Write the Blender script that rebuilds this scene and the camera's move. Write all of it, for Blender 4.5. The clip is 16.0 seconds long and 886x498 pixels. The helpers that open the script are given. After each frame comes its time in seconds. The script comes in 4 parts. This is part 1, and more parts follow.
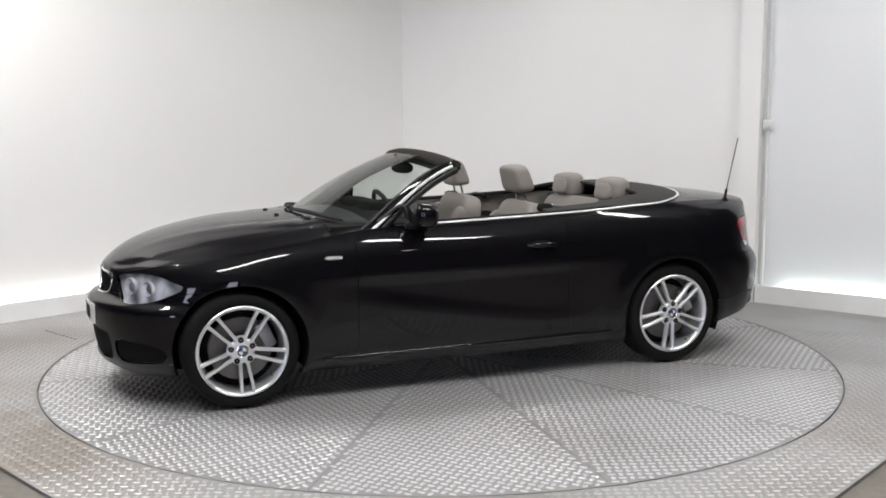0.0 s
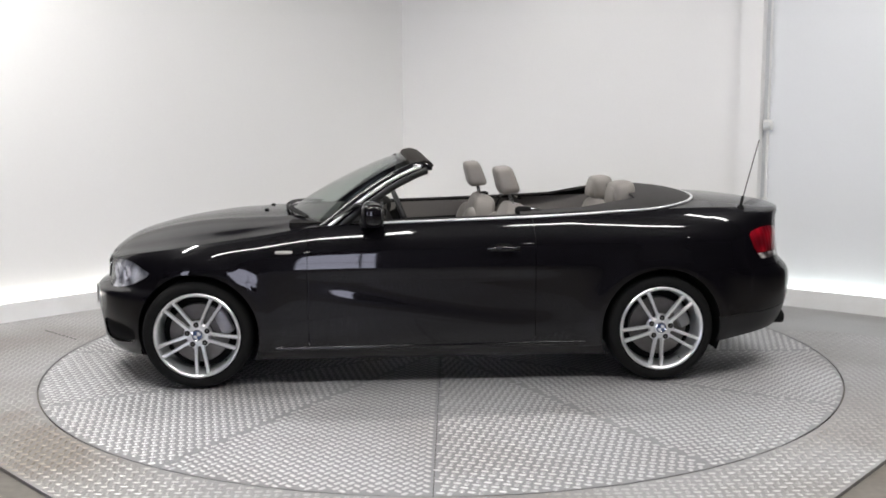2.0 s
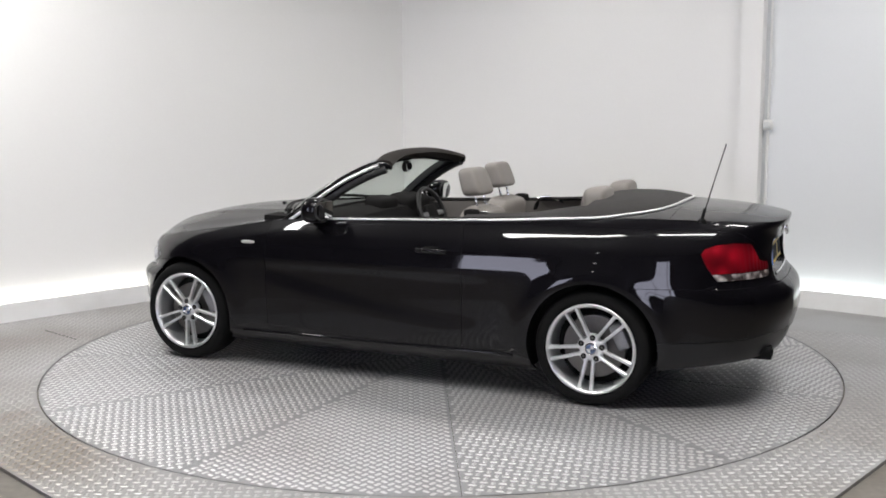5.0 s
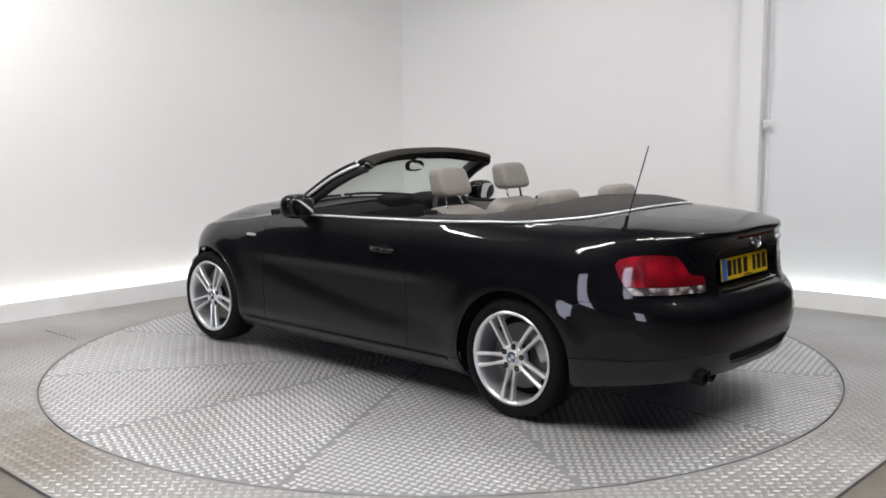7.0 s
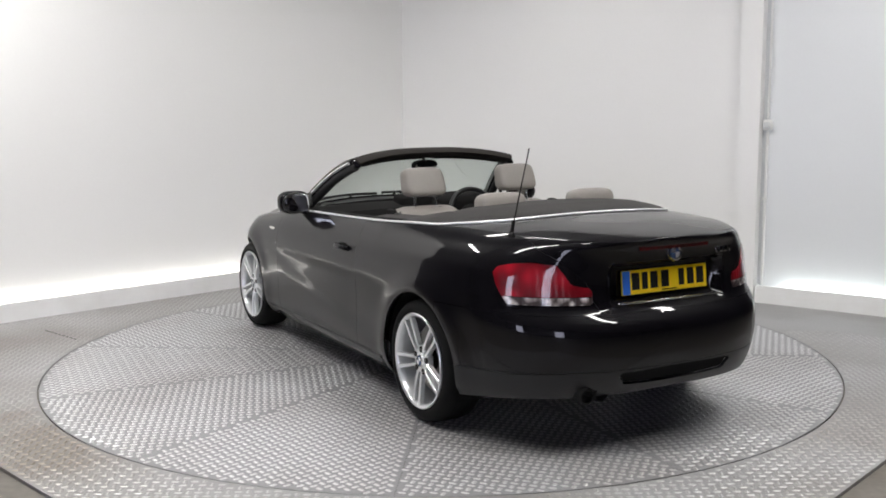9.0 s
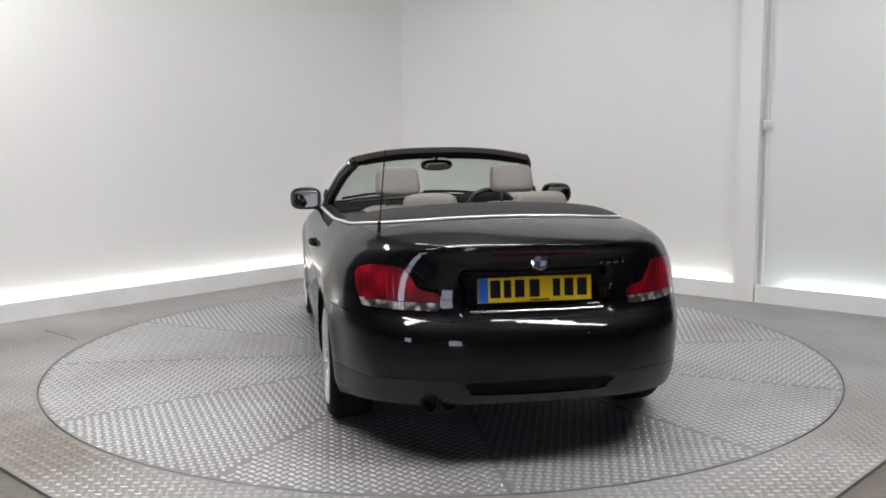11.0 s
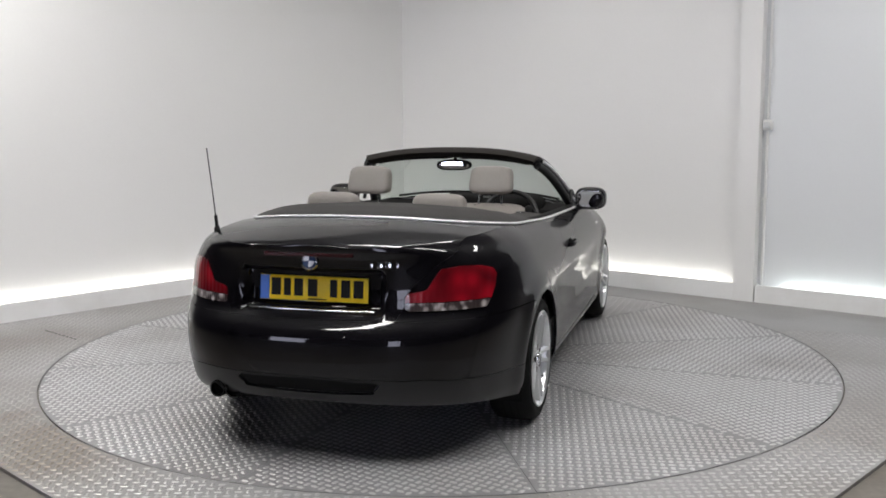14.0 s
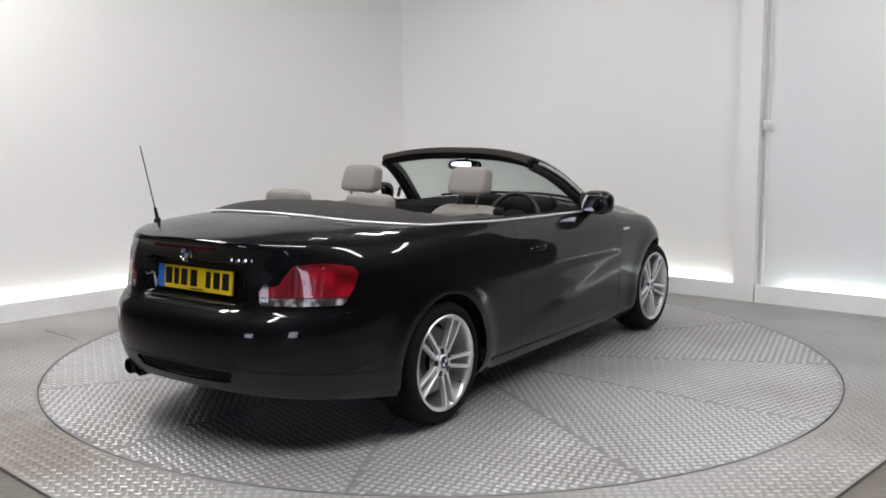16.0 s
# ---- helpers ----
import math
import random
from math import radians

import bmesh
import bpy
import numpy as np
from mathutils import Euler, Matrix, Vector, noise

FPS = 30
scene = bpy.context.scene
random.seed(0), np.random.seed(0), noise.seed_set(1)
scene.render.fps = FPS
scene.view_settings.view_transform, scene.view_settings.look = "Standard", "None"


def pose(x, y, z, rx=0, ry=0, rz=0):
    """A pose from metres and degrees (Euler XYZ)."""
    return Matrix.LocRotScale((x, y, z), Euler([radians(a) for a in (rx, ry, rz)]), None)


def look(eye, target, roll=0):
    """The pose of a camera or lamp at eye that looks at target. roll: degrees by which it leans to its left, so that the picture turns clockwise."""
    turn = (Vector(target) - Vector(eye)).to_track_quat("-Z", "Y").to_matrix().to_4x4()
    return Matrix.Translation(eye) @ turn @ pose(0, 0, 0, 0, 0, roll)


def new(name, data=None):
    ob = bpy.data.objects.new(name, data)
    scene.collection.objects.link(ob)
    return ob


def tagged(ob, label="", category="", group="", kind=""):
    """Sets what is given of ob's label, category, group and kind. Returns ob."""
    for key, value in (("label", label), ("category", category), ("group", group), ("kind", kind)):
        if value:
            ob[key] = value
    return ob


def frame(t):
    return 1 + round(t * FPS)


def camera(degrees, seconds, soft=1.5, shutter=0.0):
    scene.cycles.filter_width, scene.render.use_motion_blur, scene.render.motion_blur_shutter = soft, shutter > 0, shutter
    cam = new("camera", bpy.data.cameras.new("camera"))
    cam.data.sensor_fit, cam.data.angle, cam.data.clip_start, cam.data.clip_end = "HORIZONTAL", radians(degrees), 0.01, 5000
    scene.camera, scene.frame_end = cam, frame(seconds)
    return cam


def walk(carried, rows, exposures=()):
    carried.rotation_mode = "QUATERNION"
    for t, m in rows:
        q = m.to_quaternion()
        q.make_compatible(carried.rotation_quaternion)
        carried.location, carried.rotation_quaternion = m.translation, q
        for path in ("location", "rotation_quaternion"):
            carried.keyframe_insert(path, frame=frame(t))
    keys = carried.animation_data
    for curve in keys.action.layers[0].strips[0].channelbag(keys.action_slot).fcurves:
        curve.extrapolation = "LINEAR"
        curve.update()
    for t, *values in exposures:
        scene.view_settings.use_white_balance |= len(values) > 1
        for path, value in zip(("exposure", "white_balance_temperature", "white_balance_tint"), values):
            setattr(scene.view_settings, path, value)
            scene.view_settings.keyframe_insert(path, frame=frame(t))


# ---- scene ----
# a still camera before a turntable on which a black convertible turns
cam = camera(49.8, 16.0, soft=1.75)
EYE = (0.0, -6.175, 1.519)
PITCH, YAW, ROLL = 7.72, 0.147, -0.307
AIM = (EYE[0] + math.sin(radians(YAW)) * math.cos(radians(PITCH)),
       EYE[1] + math.cos(radians(YAW)) * math.cos(radians(PITCH)), EYE[2] - math.sin(radians(PITCH)))
STAND = look(EYE, AIM, ROLL)
walk(cam, [(0.0, STAND), (16.0, STAND)], [(0.0, -0.26), (4.0, -0.30), (9.0, -0.37), (12.0, -0.57), (14.5, -0.58), (16.0, -0.45)])

# the heading of the car, in degrees, as the table turns
TURN = [(0.0, 200.9), (0.5, 196.45), (1.0, 192.03), (1.5, 187.6), (2.0, 183.15), (2.5, 178.6), (3.0, 174.05), (3.5, 169.5),
        (4.0, 164.95), (5.0, 155.9), (6.5, 142.3), (7.0, 137.7), (7.5, 133.1), (8.0, 128.5), (9.0, 119.45), (10.5, 105.4),
        (12.0, 91.3), (12.5, 86.8), (13.5, 77.7), (14.5, 68.6), (15.0, 64.1), (15.5, 59.5), (16.0, 54.7)]

# ---- light ----
world = bpy.data.worlds.new("world")
scene.world = world
world.use_nodes = True
world.node_tree.nodes["Background"].inputs[0].default_value = (0.75, 0.8, 0.9, 1)
world.node_tree.nodes["Background"].inputs[1].default_value = 0.02

PANELS = [(-3.1, -0.4, 1.8, 0.22, 45, 120), (-1.2, -2.9, 2.4, 0.22, 20, 120), (1.9, -2.7, 2.4, 0.22, -20, 115), (3.2, -0.6, 1.8, 0.22, -40, 66), (0.0, 1.2, 1.8, 0.22, 0, 50)]
PANEL_Z = 3.75
for px, py, plong, pwide, pturn, watts in PANELS:
    lamp = bpy.data.lights.new("panel_light", "AREA")
    lamp.shape, lamp.size, lamp.size_y, lamp.energy, lamp.color = "RECTANGLE", plong, pwide, watts, (1.0, 0.981, 0.958)
    new("panel_light", lamp).matrix_basis = pose(px, py, PANEL_Z - 0.03, 0, 0, pturn)


# ---- materials ----
def material(name, base, rough=0.5, metal=0.0, grain=0.0, scale=40.0, bump=0.0, stain=0.0, stain_scale=1.5, stain_tint=(0.6, 0.55, 0.5), coat=0.0, aniso=0.0, emit=None, power=0.0, specular=0.5, rough_var=0.0, sheen=0.0, patch=None):
    """A surface with fine grain and broad stains on its base colour, gloss and relief."""
    mat = bpy.data.materials.new(name)
    mat.use_nodes = True
    nodes, links = mat.node_tree.nodes, mat.node_tree.links
    bsdf = nodes["Principled BSDF"]
    bsdf.inputs["Base Color"].default_value = (*base, 1)
    bsdf.inputs["Roughness"].default_value = rough
    bsdf.inputs["Metallic"].default_value = metal
    bsdf.inputs["Specular IOR Level"].default_value = specular
    bsdf.inputs["Coat Weight"].default_value = coat
    bsdf.inputs["Coat Roughness"].default_value = 0.03
    bsdf.inputs["Anisotropic"].default_value = aniso
    bsdf.inputs["Sheen Weight"].default_value = sheen
    if emit:
        bsdf.inputs["Emission Color"].default_value = (*emit, 1)
        bsdf.inputs["Emission Strength"].default_value = power
    if grain or bump or stain or rough_var:
        coord = nodes.new("ShaderNodeTexCoord")
        fine = nodes.new("ShaderNodeTexNoise")
        fine.inputs["Scale"].default_value, fine.inputs["Detail"].default_value = scale, 6
        broad = nodes.new("ShaderNodeTexNoise")
        broad.inputs["Scale"].default_value, broad.inputs["Detail"].default_value = stain_scale, 5
        links.new(coord.outputs["Object"], fine.inputs["Vector"])
        links.new(coord.outputs["Object"], broad.inputs["Vector"])
        spots = nodes.new("ShaderNodeMapRange")
        spots.inputs["From Min"].default_value, spots.inputs["From Max"].default_value = 0.42, 0.72
        spots.inputs["To Max"].default_value = stain
        links.new(broad.outputs["Fac"], spots.inputs["Value"])
        soiling = spots.outputs["Result"]
        if patch:
            # dried mud trodden in round one spot, with a ragged edge
            away_from = nodes.new("ShaderNodeVectorMath")
            away_from.operation = "DISTANCE"
            away_from.inputs[1].default_value = (patch[0], patch[1], 0)
            links.new(coord.outputs["Object"], away_from.inputs[0])
            ragged = nodes.new("ShaderNodeTexNoise")
            ragged.inputs["Scale"].default_value, ragged.inputs["Detail"].default_value = 2.6, 7
            links.new(coord.outputs["Object"], ragged.inputs["Vector"])
            shift = nodes.new("ShaderNodeMath")
            shift.operation = "MULTIPLY_ADD"
            shift.inputs[1].default_value = 1.5 * patch[2]
            links.new(ragged.outputs["Fac"], shift.inputs[0])
            links.new(away_from.outputs["Value"], shift.inputs[2])
            mud = nodes.new("ShaderNodeMapRange")
            mud.inputs["From Min"].default_value, mud.inputs["From Max"].default_value = 1.75 * patch[2], 0.95 * patch[2]
            mud.inputs["To Max"].default_value = patch[3]
            links.new(shift.outputs["Value"], mud.inputs["Value"])
            most = nodes.new("ShaderNodeMath")
            most.operation = "MAXIMUM"
            links.new(soiling, most.inputs[0])
            links.new(mud.outputs["Result"], most.inputs[1])
            soiling = most.outputs["Value"]
        dirt = nodes.new("ShaderNodeMix")
        dirt.data_type, dirt.blend_type = "RGBA", "MULTIPLY"
        dirt.inputs["A"].default_value, dirt.inputs["B"].default_value = (*base, 1), (*stain_tint, 1)
        links.new(soiling, dirt.inputs["Factor"])
        speck = nodes.new("ShaderNodeMapRange")
        speck.inputs["To Min"].default_value, speck.inputs["To Max"].default_value = 1 - grain, 1 + grain
        links.new(fine.outputs["Fac"], speck.inputs["Value"])
        mult = nodes.new("ShaderNodeVectorMath")
        mult.operation = "SCALE"
        links.new(dirt.outputs["Result"], mult.inputs[0])
        links.new(speck.outputs["Result"], mult.inputs["Scale"])
        links.new(mult.outputs["Vector"], bsdf.inputs["Base Color"])
        gloss = nodes.new("ShaderNodeMapRange")
        gloss.inputs["To Min"].default_value, gloss.inputs["To Max"].default_value = max(0.0, rough - rough_var), min(1.0, rough + rough_var)
        links.new(broad.outputs["Fac"], gloss.inputs["Value"])
        links.new(gloss.outputs["Result"], bsdf.inputs["Roughness"])
        if bump:
            relief = nodes.new("ShaderNodeBump")
            relief.inputs["Strength"].default_value, relief.inputs["Distance"].default_value = min(1.0, bump * 200), bump
            links.new(fine.outputs["Fac"], relief.inputs["Height"])
            links.new(relief.outputs["Normal"], bsdf.inputs["Normal"])
    return mat


def clear_pane(name, tint, gloss_rough=0.0, ior=1.5):
    """A thin pane: tinted clear with a glass-like sheen."""
    mat = bpy.data.materials.new(name)
    mat.use_nodes = True
    nodes, links = mat.node_tree.nodes, mat.node_tree.links
    nodes.remove(nodes["Principled BSDF"])
    clear, shine, mix, slant, power, scale = (nodes.new(k) for k in ("ShaderNodeBsdfTransparent", "ShaderNodeBsdfGlossy", "ShaderNodeMixShader", "ShaderNodeLayerWeight", "ShaderNodeMath", "ShaderNodeMath"))
    clear.inputs["Color"].default_value = (*tint, 1)
    shine.inputs["Roughness"].default_value = gloss_rough
    base = ((ior - 1) / (ior + 1)) ** 2
    slant.inputs["Blend"].default_value = 0.5
    power.operation, scale.operation = "POWER", "MULTIPLY_ADD"
    power.inputs[1].default_value = 5.0
    scale.inputs[1].default_value, scale.inputs[2].default_value = 1 - 2 * base, 2 * base
    links.new(slant.outputs["Facing"], power.inputs[0])
    links.new(power.outputs[0], scale.inputs[0])
    links.new(scale.outputs[0], mix.inputs["Fac"])
    links.new(clear.outputs[0], mix.inputs[1])
    links.new(shine.outputs[0], mix.inputs[2])
    links.new(mix.outputs[0], nodes["Material Output"].inputs["Surface"])
    return mat


WALL = material("white_wall_paint", (0.80, 0.795, 0.785), 0.55, grain=0.02, scale=60, bump=0.0004, stain=0.06, stain_scale=0.8, stain_tint=(0.85, 0.83, 0.78))
# as WALL, but a little darker and cooler, for the panel beyond the pilaster
WALL_COOL = material("cool_white_wall", (0.72, 0.735, 0.75), 0.55, grain=0.02, scale=60, bump=0.0004, stain=0.06, stain_scale=0.8, stain_tint=(0.85, 0.85, 0.85))
SKIRT = material("white_skirting_paint", (0.82, 0.82, 0.81), 0.4, grain=0.03, scale=30, stain=0.25, stain_scale=3.0, stain_tint=(0.7, 0.68, 0.64))
GROOVE = material("gap_and_cover_grey", (0.62, 0.63, 0.64), 0.7, grain=0.1, scale=50)
HALL = material("dark_hall_paint", (0.035, 0.036, 0.04), 0.8, grain=0.2, scale=8, stain=0.4)
CONCRETE = material("worn_concrete", (0.19, 0.175, 0.155), 0.75, grain=0.25, scale=25, bump=0.001, stain=0.6, stain_scale=1.2, rough_var=0.1)
LED_WARM = material("warm_led_strip", (0.9, 0.9, 0.9), 0.5, emit=(1.0, 0.98, 0.92), power=10.0)
LED_COOL = material("cool_led_strip", (0.9, 0.9, 0.9), 0.5, emit=(0.92, 1.0, 0.98), power=10.5)
PLATE = material("aluminium_floor_plate", (0.345, 0.347, 0.354), 0.5, metal=0.45, grain=0.12, scale=90, bump=0.0006, stain=0.75, stain_scale=0.9, stain_tint=(0.62, 0.58, 0.56), rough_var=0.12)
TREAD = material("polished_tread", (0.68, 0.68, 0.688), 0.43, metal=0.82, grain=0.12, scale=120, stain=0.75, stain_scale=0.9, stain_tint=(0.62, 0.58, 0.55), rough_var=0.1)
PLATE_OUTER = material("dirty_floor_plate", (0.362, 0.36, 0.36), 0.52, metal=0.42, grain=0.15, scale=60, bump=0.0006, stain=0.8, stain_scale=0.8, stain_tint=(0.64, 0.59, 0.54), rough_var=0.12, patch=(-1.95, -1.75, 0.95, 0.85))
TREAD_OUTER = material("dirty_tread", (0.50, 0.496, 0.496), 0.48, metal=0.7, grain=0.15, scale=110, stain=0.9, stain_scale=0.75, stain_tint=(0.52, 0.45, 0.38), rough_var=0.1, patch=(-1.95, -1.75, 0.95, 0.95))
DARK_GAP = material("dark_gap", (0.007, 0.007, 0.007), 0.9, specular=0.15)
PANEL_GLOW = material("light_diffuser", (0.9, 0.9, 0.9), 0.5, emit=(1.0, 0.983, 0.972), power=6.0)
SPOT_GLOW = material("spot_glow", (0.9, 0.9, 0.9), 0.5, emit=(1.0, 0.97, 0.95), power=60.0)
PANEL_CASE = material("light_housing", (0.5, 0.5, 0.5), 0.4, metal=0.6)
DAYLIGHT = material("daylight_beyond_door", (0.8, 0.85, 1.0), 0.9, emit=(0.80, 0.81, 1.0), power=10.5)


# ---- mesh helpers ----
def part(name, bm, mat, parent=None, label="", smooth=None):
    """Links a bmesh as one mesh object, under a thing or a part if there is one."""
    me = bpy.data.meshes.new(name)
    bm.to_mesh(me)
    bm.free()
    me.materials.append(mat)
    ob = new(name, me)
    if smooth is not None:
        me.shade_smooth()
        if smooth < 180:
            me.set_sharp_from_angle(angle=radians(smooth))
    if parent:
        ob.parent = parent
    if label:
        ob["label"] = label
    return ob


def from_lists(verts, faces):
    me = bpy.data.meshes.new("scratch")
    me.from_pydata([tuple(v) for v in verts], [], [tuple(f) for f in faces])
    bm = bmesh.new()
    bm.from_mesh(me)
    bpy.data.meshes.remove(me)
    return bm


def block(sx, sy, sz, m=Matrix(), bevel=0.0, segments=2, bm=None):
    """A box of that size about the pose m, with rounded edges."""
    one = bmesh.new()
    bmesh.ops.create_cube(one, size=1.0)
    bmesh.ops.scale(one, vec=(sx, sy, sz), verts=one.verts)
    if bevel:
        bmesh.ops.bevel(one, geom=one.edges[:], offset=bevel, segments=segments, affect="EDGES", profile=0.5)
    one.transform(m)
    if bm is None:
        return one
    return merge(bm, one)


def merge(bm, other):
    me = bpy.data.meshes.new("scratch")
    other.to_mesh(me)
    other.free()
    bm.from_mesh(me)
    bpy.data.meshes.remove(me)
    return bm


def round_bar(r1, r2, h, m=Matrix(), n=20, bevel=0.0):
    """A tapered bar along z from 0 to h."""
    bm = bmesh.new()
    bmesh.ops.create_cone(bm, cap_ends=True, segments=n, radius1=r1, radius2=r2, depth=h)
    bmesh.ops.translate(bm, vec=(0, 0, h / 2), verts=bm.verts)
    if bevel:
        rims = [e for e in bm.edges if abs(e.verts[0].co.z - e.verts[1].co.z) < 1e-6]
        bmesh.ops.bevel(bm, geom=rims, offset=bevel, segments=2, affect="EDGES", profile=0.5)
    bm.transform(m)
    return bm


def spline(points, n, closed=False):
    """n points along a smooth curve through the given ones."""
    p = np.array(points, float)
    q = np.vstack([p[-1], p, p[0], p[1]]) if closed else np.vstack([2 * p[0] - p[1], p, 2 * p[-1] - p[-2]])
    k = len(p) if closed else len(p) - 1
    out = []
    for t in np.linspace(0, k, n, endpoint=not closed):
        i = min(int(t), k - 1)
        f = t - i
        a, b, c, d = q[i], q[i + 1], q[i + 2], q[i + 3]
        out.append(0.5 * (2 * b + (c - a) * f + (2 * a - 5 * b + 4 * c - d) * f * f + (3 * b - a - 3 * c + d) * f ** 3))
    return np.array(out)


def sweep(path, profile, up=(0, 0, 1), closed=False, scales=None):
    """A closed profile of (side, up) points carried along a path."""
    path = np.array(path, float)
    n, k = len(path), len(profile)
    verts, faces = [], []
    for i, c in enumerate(path):
        a, b = (path[i - 1], path[(i + 1) % n]) if closed else (path[max(i - 1, 0)], path[min(i + 1, n - 1)])
        along = Vector(b - a).normalized()
        side = along.cross(Vector(up)).normalized()
        top = side.cross(along)
        s = scales[i] if scales is not None else 1.0
        verts += [Vector(c) + side * (u * s) + top * (v * s) for u, v in profile]
    for i in range(n if closed else n - 1):
        j = (i + 1) % n
        faces += [(i * k + e, i * k + (e + 1) % k, j * k + (e + 1) % k, j * k + e) for e in range(k)]
    if not closed:
        faces += [tuple(reversed(range(k))), tuple((n - 1) * k + e for e in range(k))]
    bm = from_lists(verts, faces)
    bmesh.ops.recalc_face_normals(bm, faces=bm.faces)
    return bm


def ring(r, n=10, sx=1.0, sy=1.0):
    return [(r * sx * math.cos(2 * math.pi * i / n), r * sy * math.sin(2 * math.pi * i / n)) for i in range(n)]


def lathe(profile, n=48):
    """(radius, height) points turned about z; closed where the ends meet the axis."""
    verts, faces = [], []
    k = len(profile)
    for i in range(n):
        a = 2 * math.pi * i / n
        verts += [(r * math.cos(a), r * math.sin(a), z) for r, z in profile]
    for i in range(n):
        j = (i + 1) % n
        faces += [(i * k + e, j * k + e, j * k + e + 1, i * k + e + 1) for e in range(k - 1)]
    bm = from_lists(verts, faces)
    bmesh.ops.remove_doubles(bm, verts=bm.verts, dist=1e-6)
    bmesh.ops.recalc_face_normals(bm, faces=bm.faces)
    return bm


def empty(name, label, category, group="", kind="", m=Matrix()):
    ob = new(name)
    ob.matrix_basis = m
    return tagged(ob, label, category, group, kind)


# ---- the room ----
CORNER = Vector((-0.39, 4.07, 0))
LEFT_DIR = Vector((-0.702, -0.712, 0)).normalized()
RIGHT_DIR = Vector((0.788, -0.616, 0)).normalized()
FLOOR_Z = -0.03


def upright(a, b, z0, z1, thick, back):
    """A wall-like slab from a to b with its face on that line and its thickness on the side 'back'."""
    verts = []
    for z in (z0, z1):
        for p in (a, b, b + back * thick, a + back * thick):
            verts.append((p.x, p.y, z))
    bm = from_lists(verts, [(0, 1, 5, 4), (1, 2, 6, 5), (2, 3, 7, 6), (3, 0, 4, 7), (0, 3, 2, 1), (4, 5, 6, 7)])
    bmesh.ops.recalc_face_normals(bm, faces=bm.faces)
    return bm


def away(direction):
    n = Vector((-direction.y, direction.x, 0))
    return n if n.dot(CORNER) > 0 else -n


LB, RB = away(LEFT_DIR), away(RIGHT_DIR)
WALL_H = 3.2
POST = 3.62          # where the pilaster begins on the right-hand wall
tagged(part("wall_left", upright(CORNER - LEFT_DIR * 0.3, CORNER + LEFT_DIR * 4.85, FLOOR_Z, WALL_H, 0.12, LB), WALL), "smooth white painted studio wall with a glowing foot", "wall", kind="structure")
tagged(part("wall_right", upright(CORNER, CORNER + RIGHT_DIR * (POST + 0.205), FLOOR_Z, WALL_H, 0.12, RB), WALL), "smooth white painted studio wall with a glowing foot", "wall", kind="structure")
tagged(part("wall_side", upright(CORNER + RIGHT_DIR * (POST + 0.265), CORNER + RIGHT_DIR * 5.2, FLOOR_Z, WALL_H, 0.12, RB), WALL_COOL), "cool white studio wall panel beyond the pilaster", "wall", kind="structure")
tagged(part("pilaster", upright(CORNER + RIGHT_DIR * (POST + 0.062) - RB * 0.09, CORNER + RIGHT_DIR * (POST + 0.235) - RB * 0.09, FLOOR_Z, WALL_H, 0.088, RB), WALL), "square white pilaster standing proud of the studio wall", "pilaster", kind="structure")
# strip in the joint: the shade beside the pilaster is put into its grey
tagged(part("wall_gap", upright(CORNER + RIGHT_DIR * (POST + 0.205) + RB * 0.004, CORNER + RIGHT_DIR * (POST + 0.265) + RB * 0.004, FLOOR_Z, WALL_H, 0.05, RB), GROOVE), "joint between two wall panels, its shade painted in grey", "trim", kind="structure")


def skirting(name, origin, direction, back, a, b, glow, g0, g1):
    """A hollow skirting board with a light strip lying in its trough."""
    s = origin + direction * a - back * 0.085
    e = origin + direction * b - back * 0.085
    board = tagged(part(name, upright(s, e, FLOOR_Z + 0.022, 0.145, 0.02, back), SKIRT), "white skirting board with a lit trough behind it", "skirting", kind="structure")
    part("trough", upright(s + back * 0.02, e + back * 0.02, 0.06, 0.075, 0.063, back), SKIRT, board)
    gs, ge = origin + direction * g0 - back * 0.055, origin + direction * g1 - back * 0.055
    part("led_strip", upright(gs, ge, 0.078, 0.11, 0.03, back), glow, board, "glowing white light strip")
    part("end_cap", upright(s - direction * 0.004, s - direction * 0.001, FLOOR_Z, 0.143, 0.08, back), SKIRT, board)


skirting("skirting_left", CORNER, LEFT_DIR, LB, 0.09, 4.84, LED_WARM, 0.12, 4.8)
skirting("skirting_right", CORNER, RIGHT_DIR, RB, 0.09, POST + 0.06, LED_WARM, 0.12, POST - 0.01)
skirting("skirting_side", CORNER, RIGHT_DIR, RB, POST + 0.252, 5.19, LED_COOL, POST + 0.45, 5.15)

# small junction box with its conduit beside the pilaster
jb = CORNER + RIGHT_DIR * (POST + 0.285)
box = empty("junction_box", "small white wall box with a thin conduit running down", "junction box", m=Matrix.Translation((jb.x, jb.y, 1.46)) @ Matrix.Rotation(math.atan2(RIGHT_DIR.y, RIGHT_DIR.x), 4, "Z"))
part("case", block(0.07, 0.05, 0.085, Matrix.Translation((0, -0.026, 0)), 0.008), SKIRT, box)
part("cover", block(0.05, 0.012, 0.05, Matrix.Translation((0, -0.058, 0)), 0.005), GROOVE, box)
part("conduit", round_bar(0.012, 0.012, 1.27, pose(-0.008, -0.008, -1.315)), SKIRT, box)
part("clip", block(0.04, 0.02, 0.02, pose(-0.008, -0.012, -0.6), 0.004), SKIRT, box)
part("upper_conduit", round_bar(0.009, 0.009, 1.6, pose(-0.008, -0.006, 0.045)), SKIRT, box)

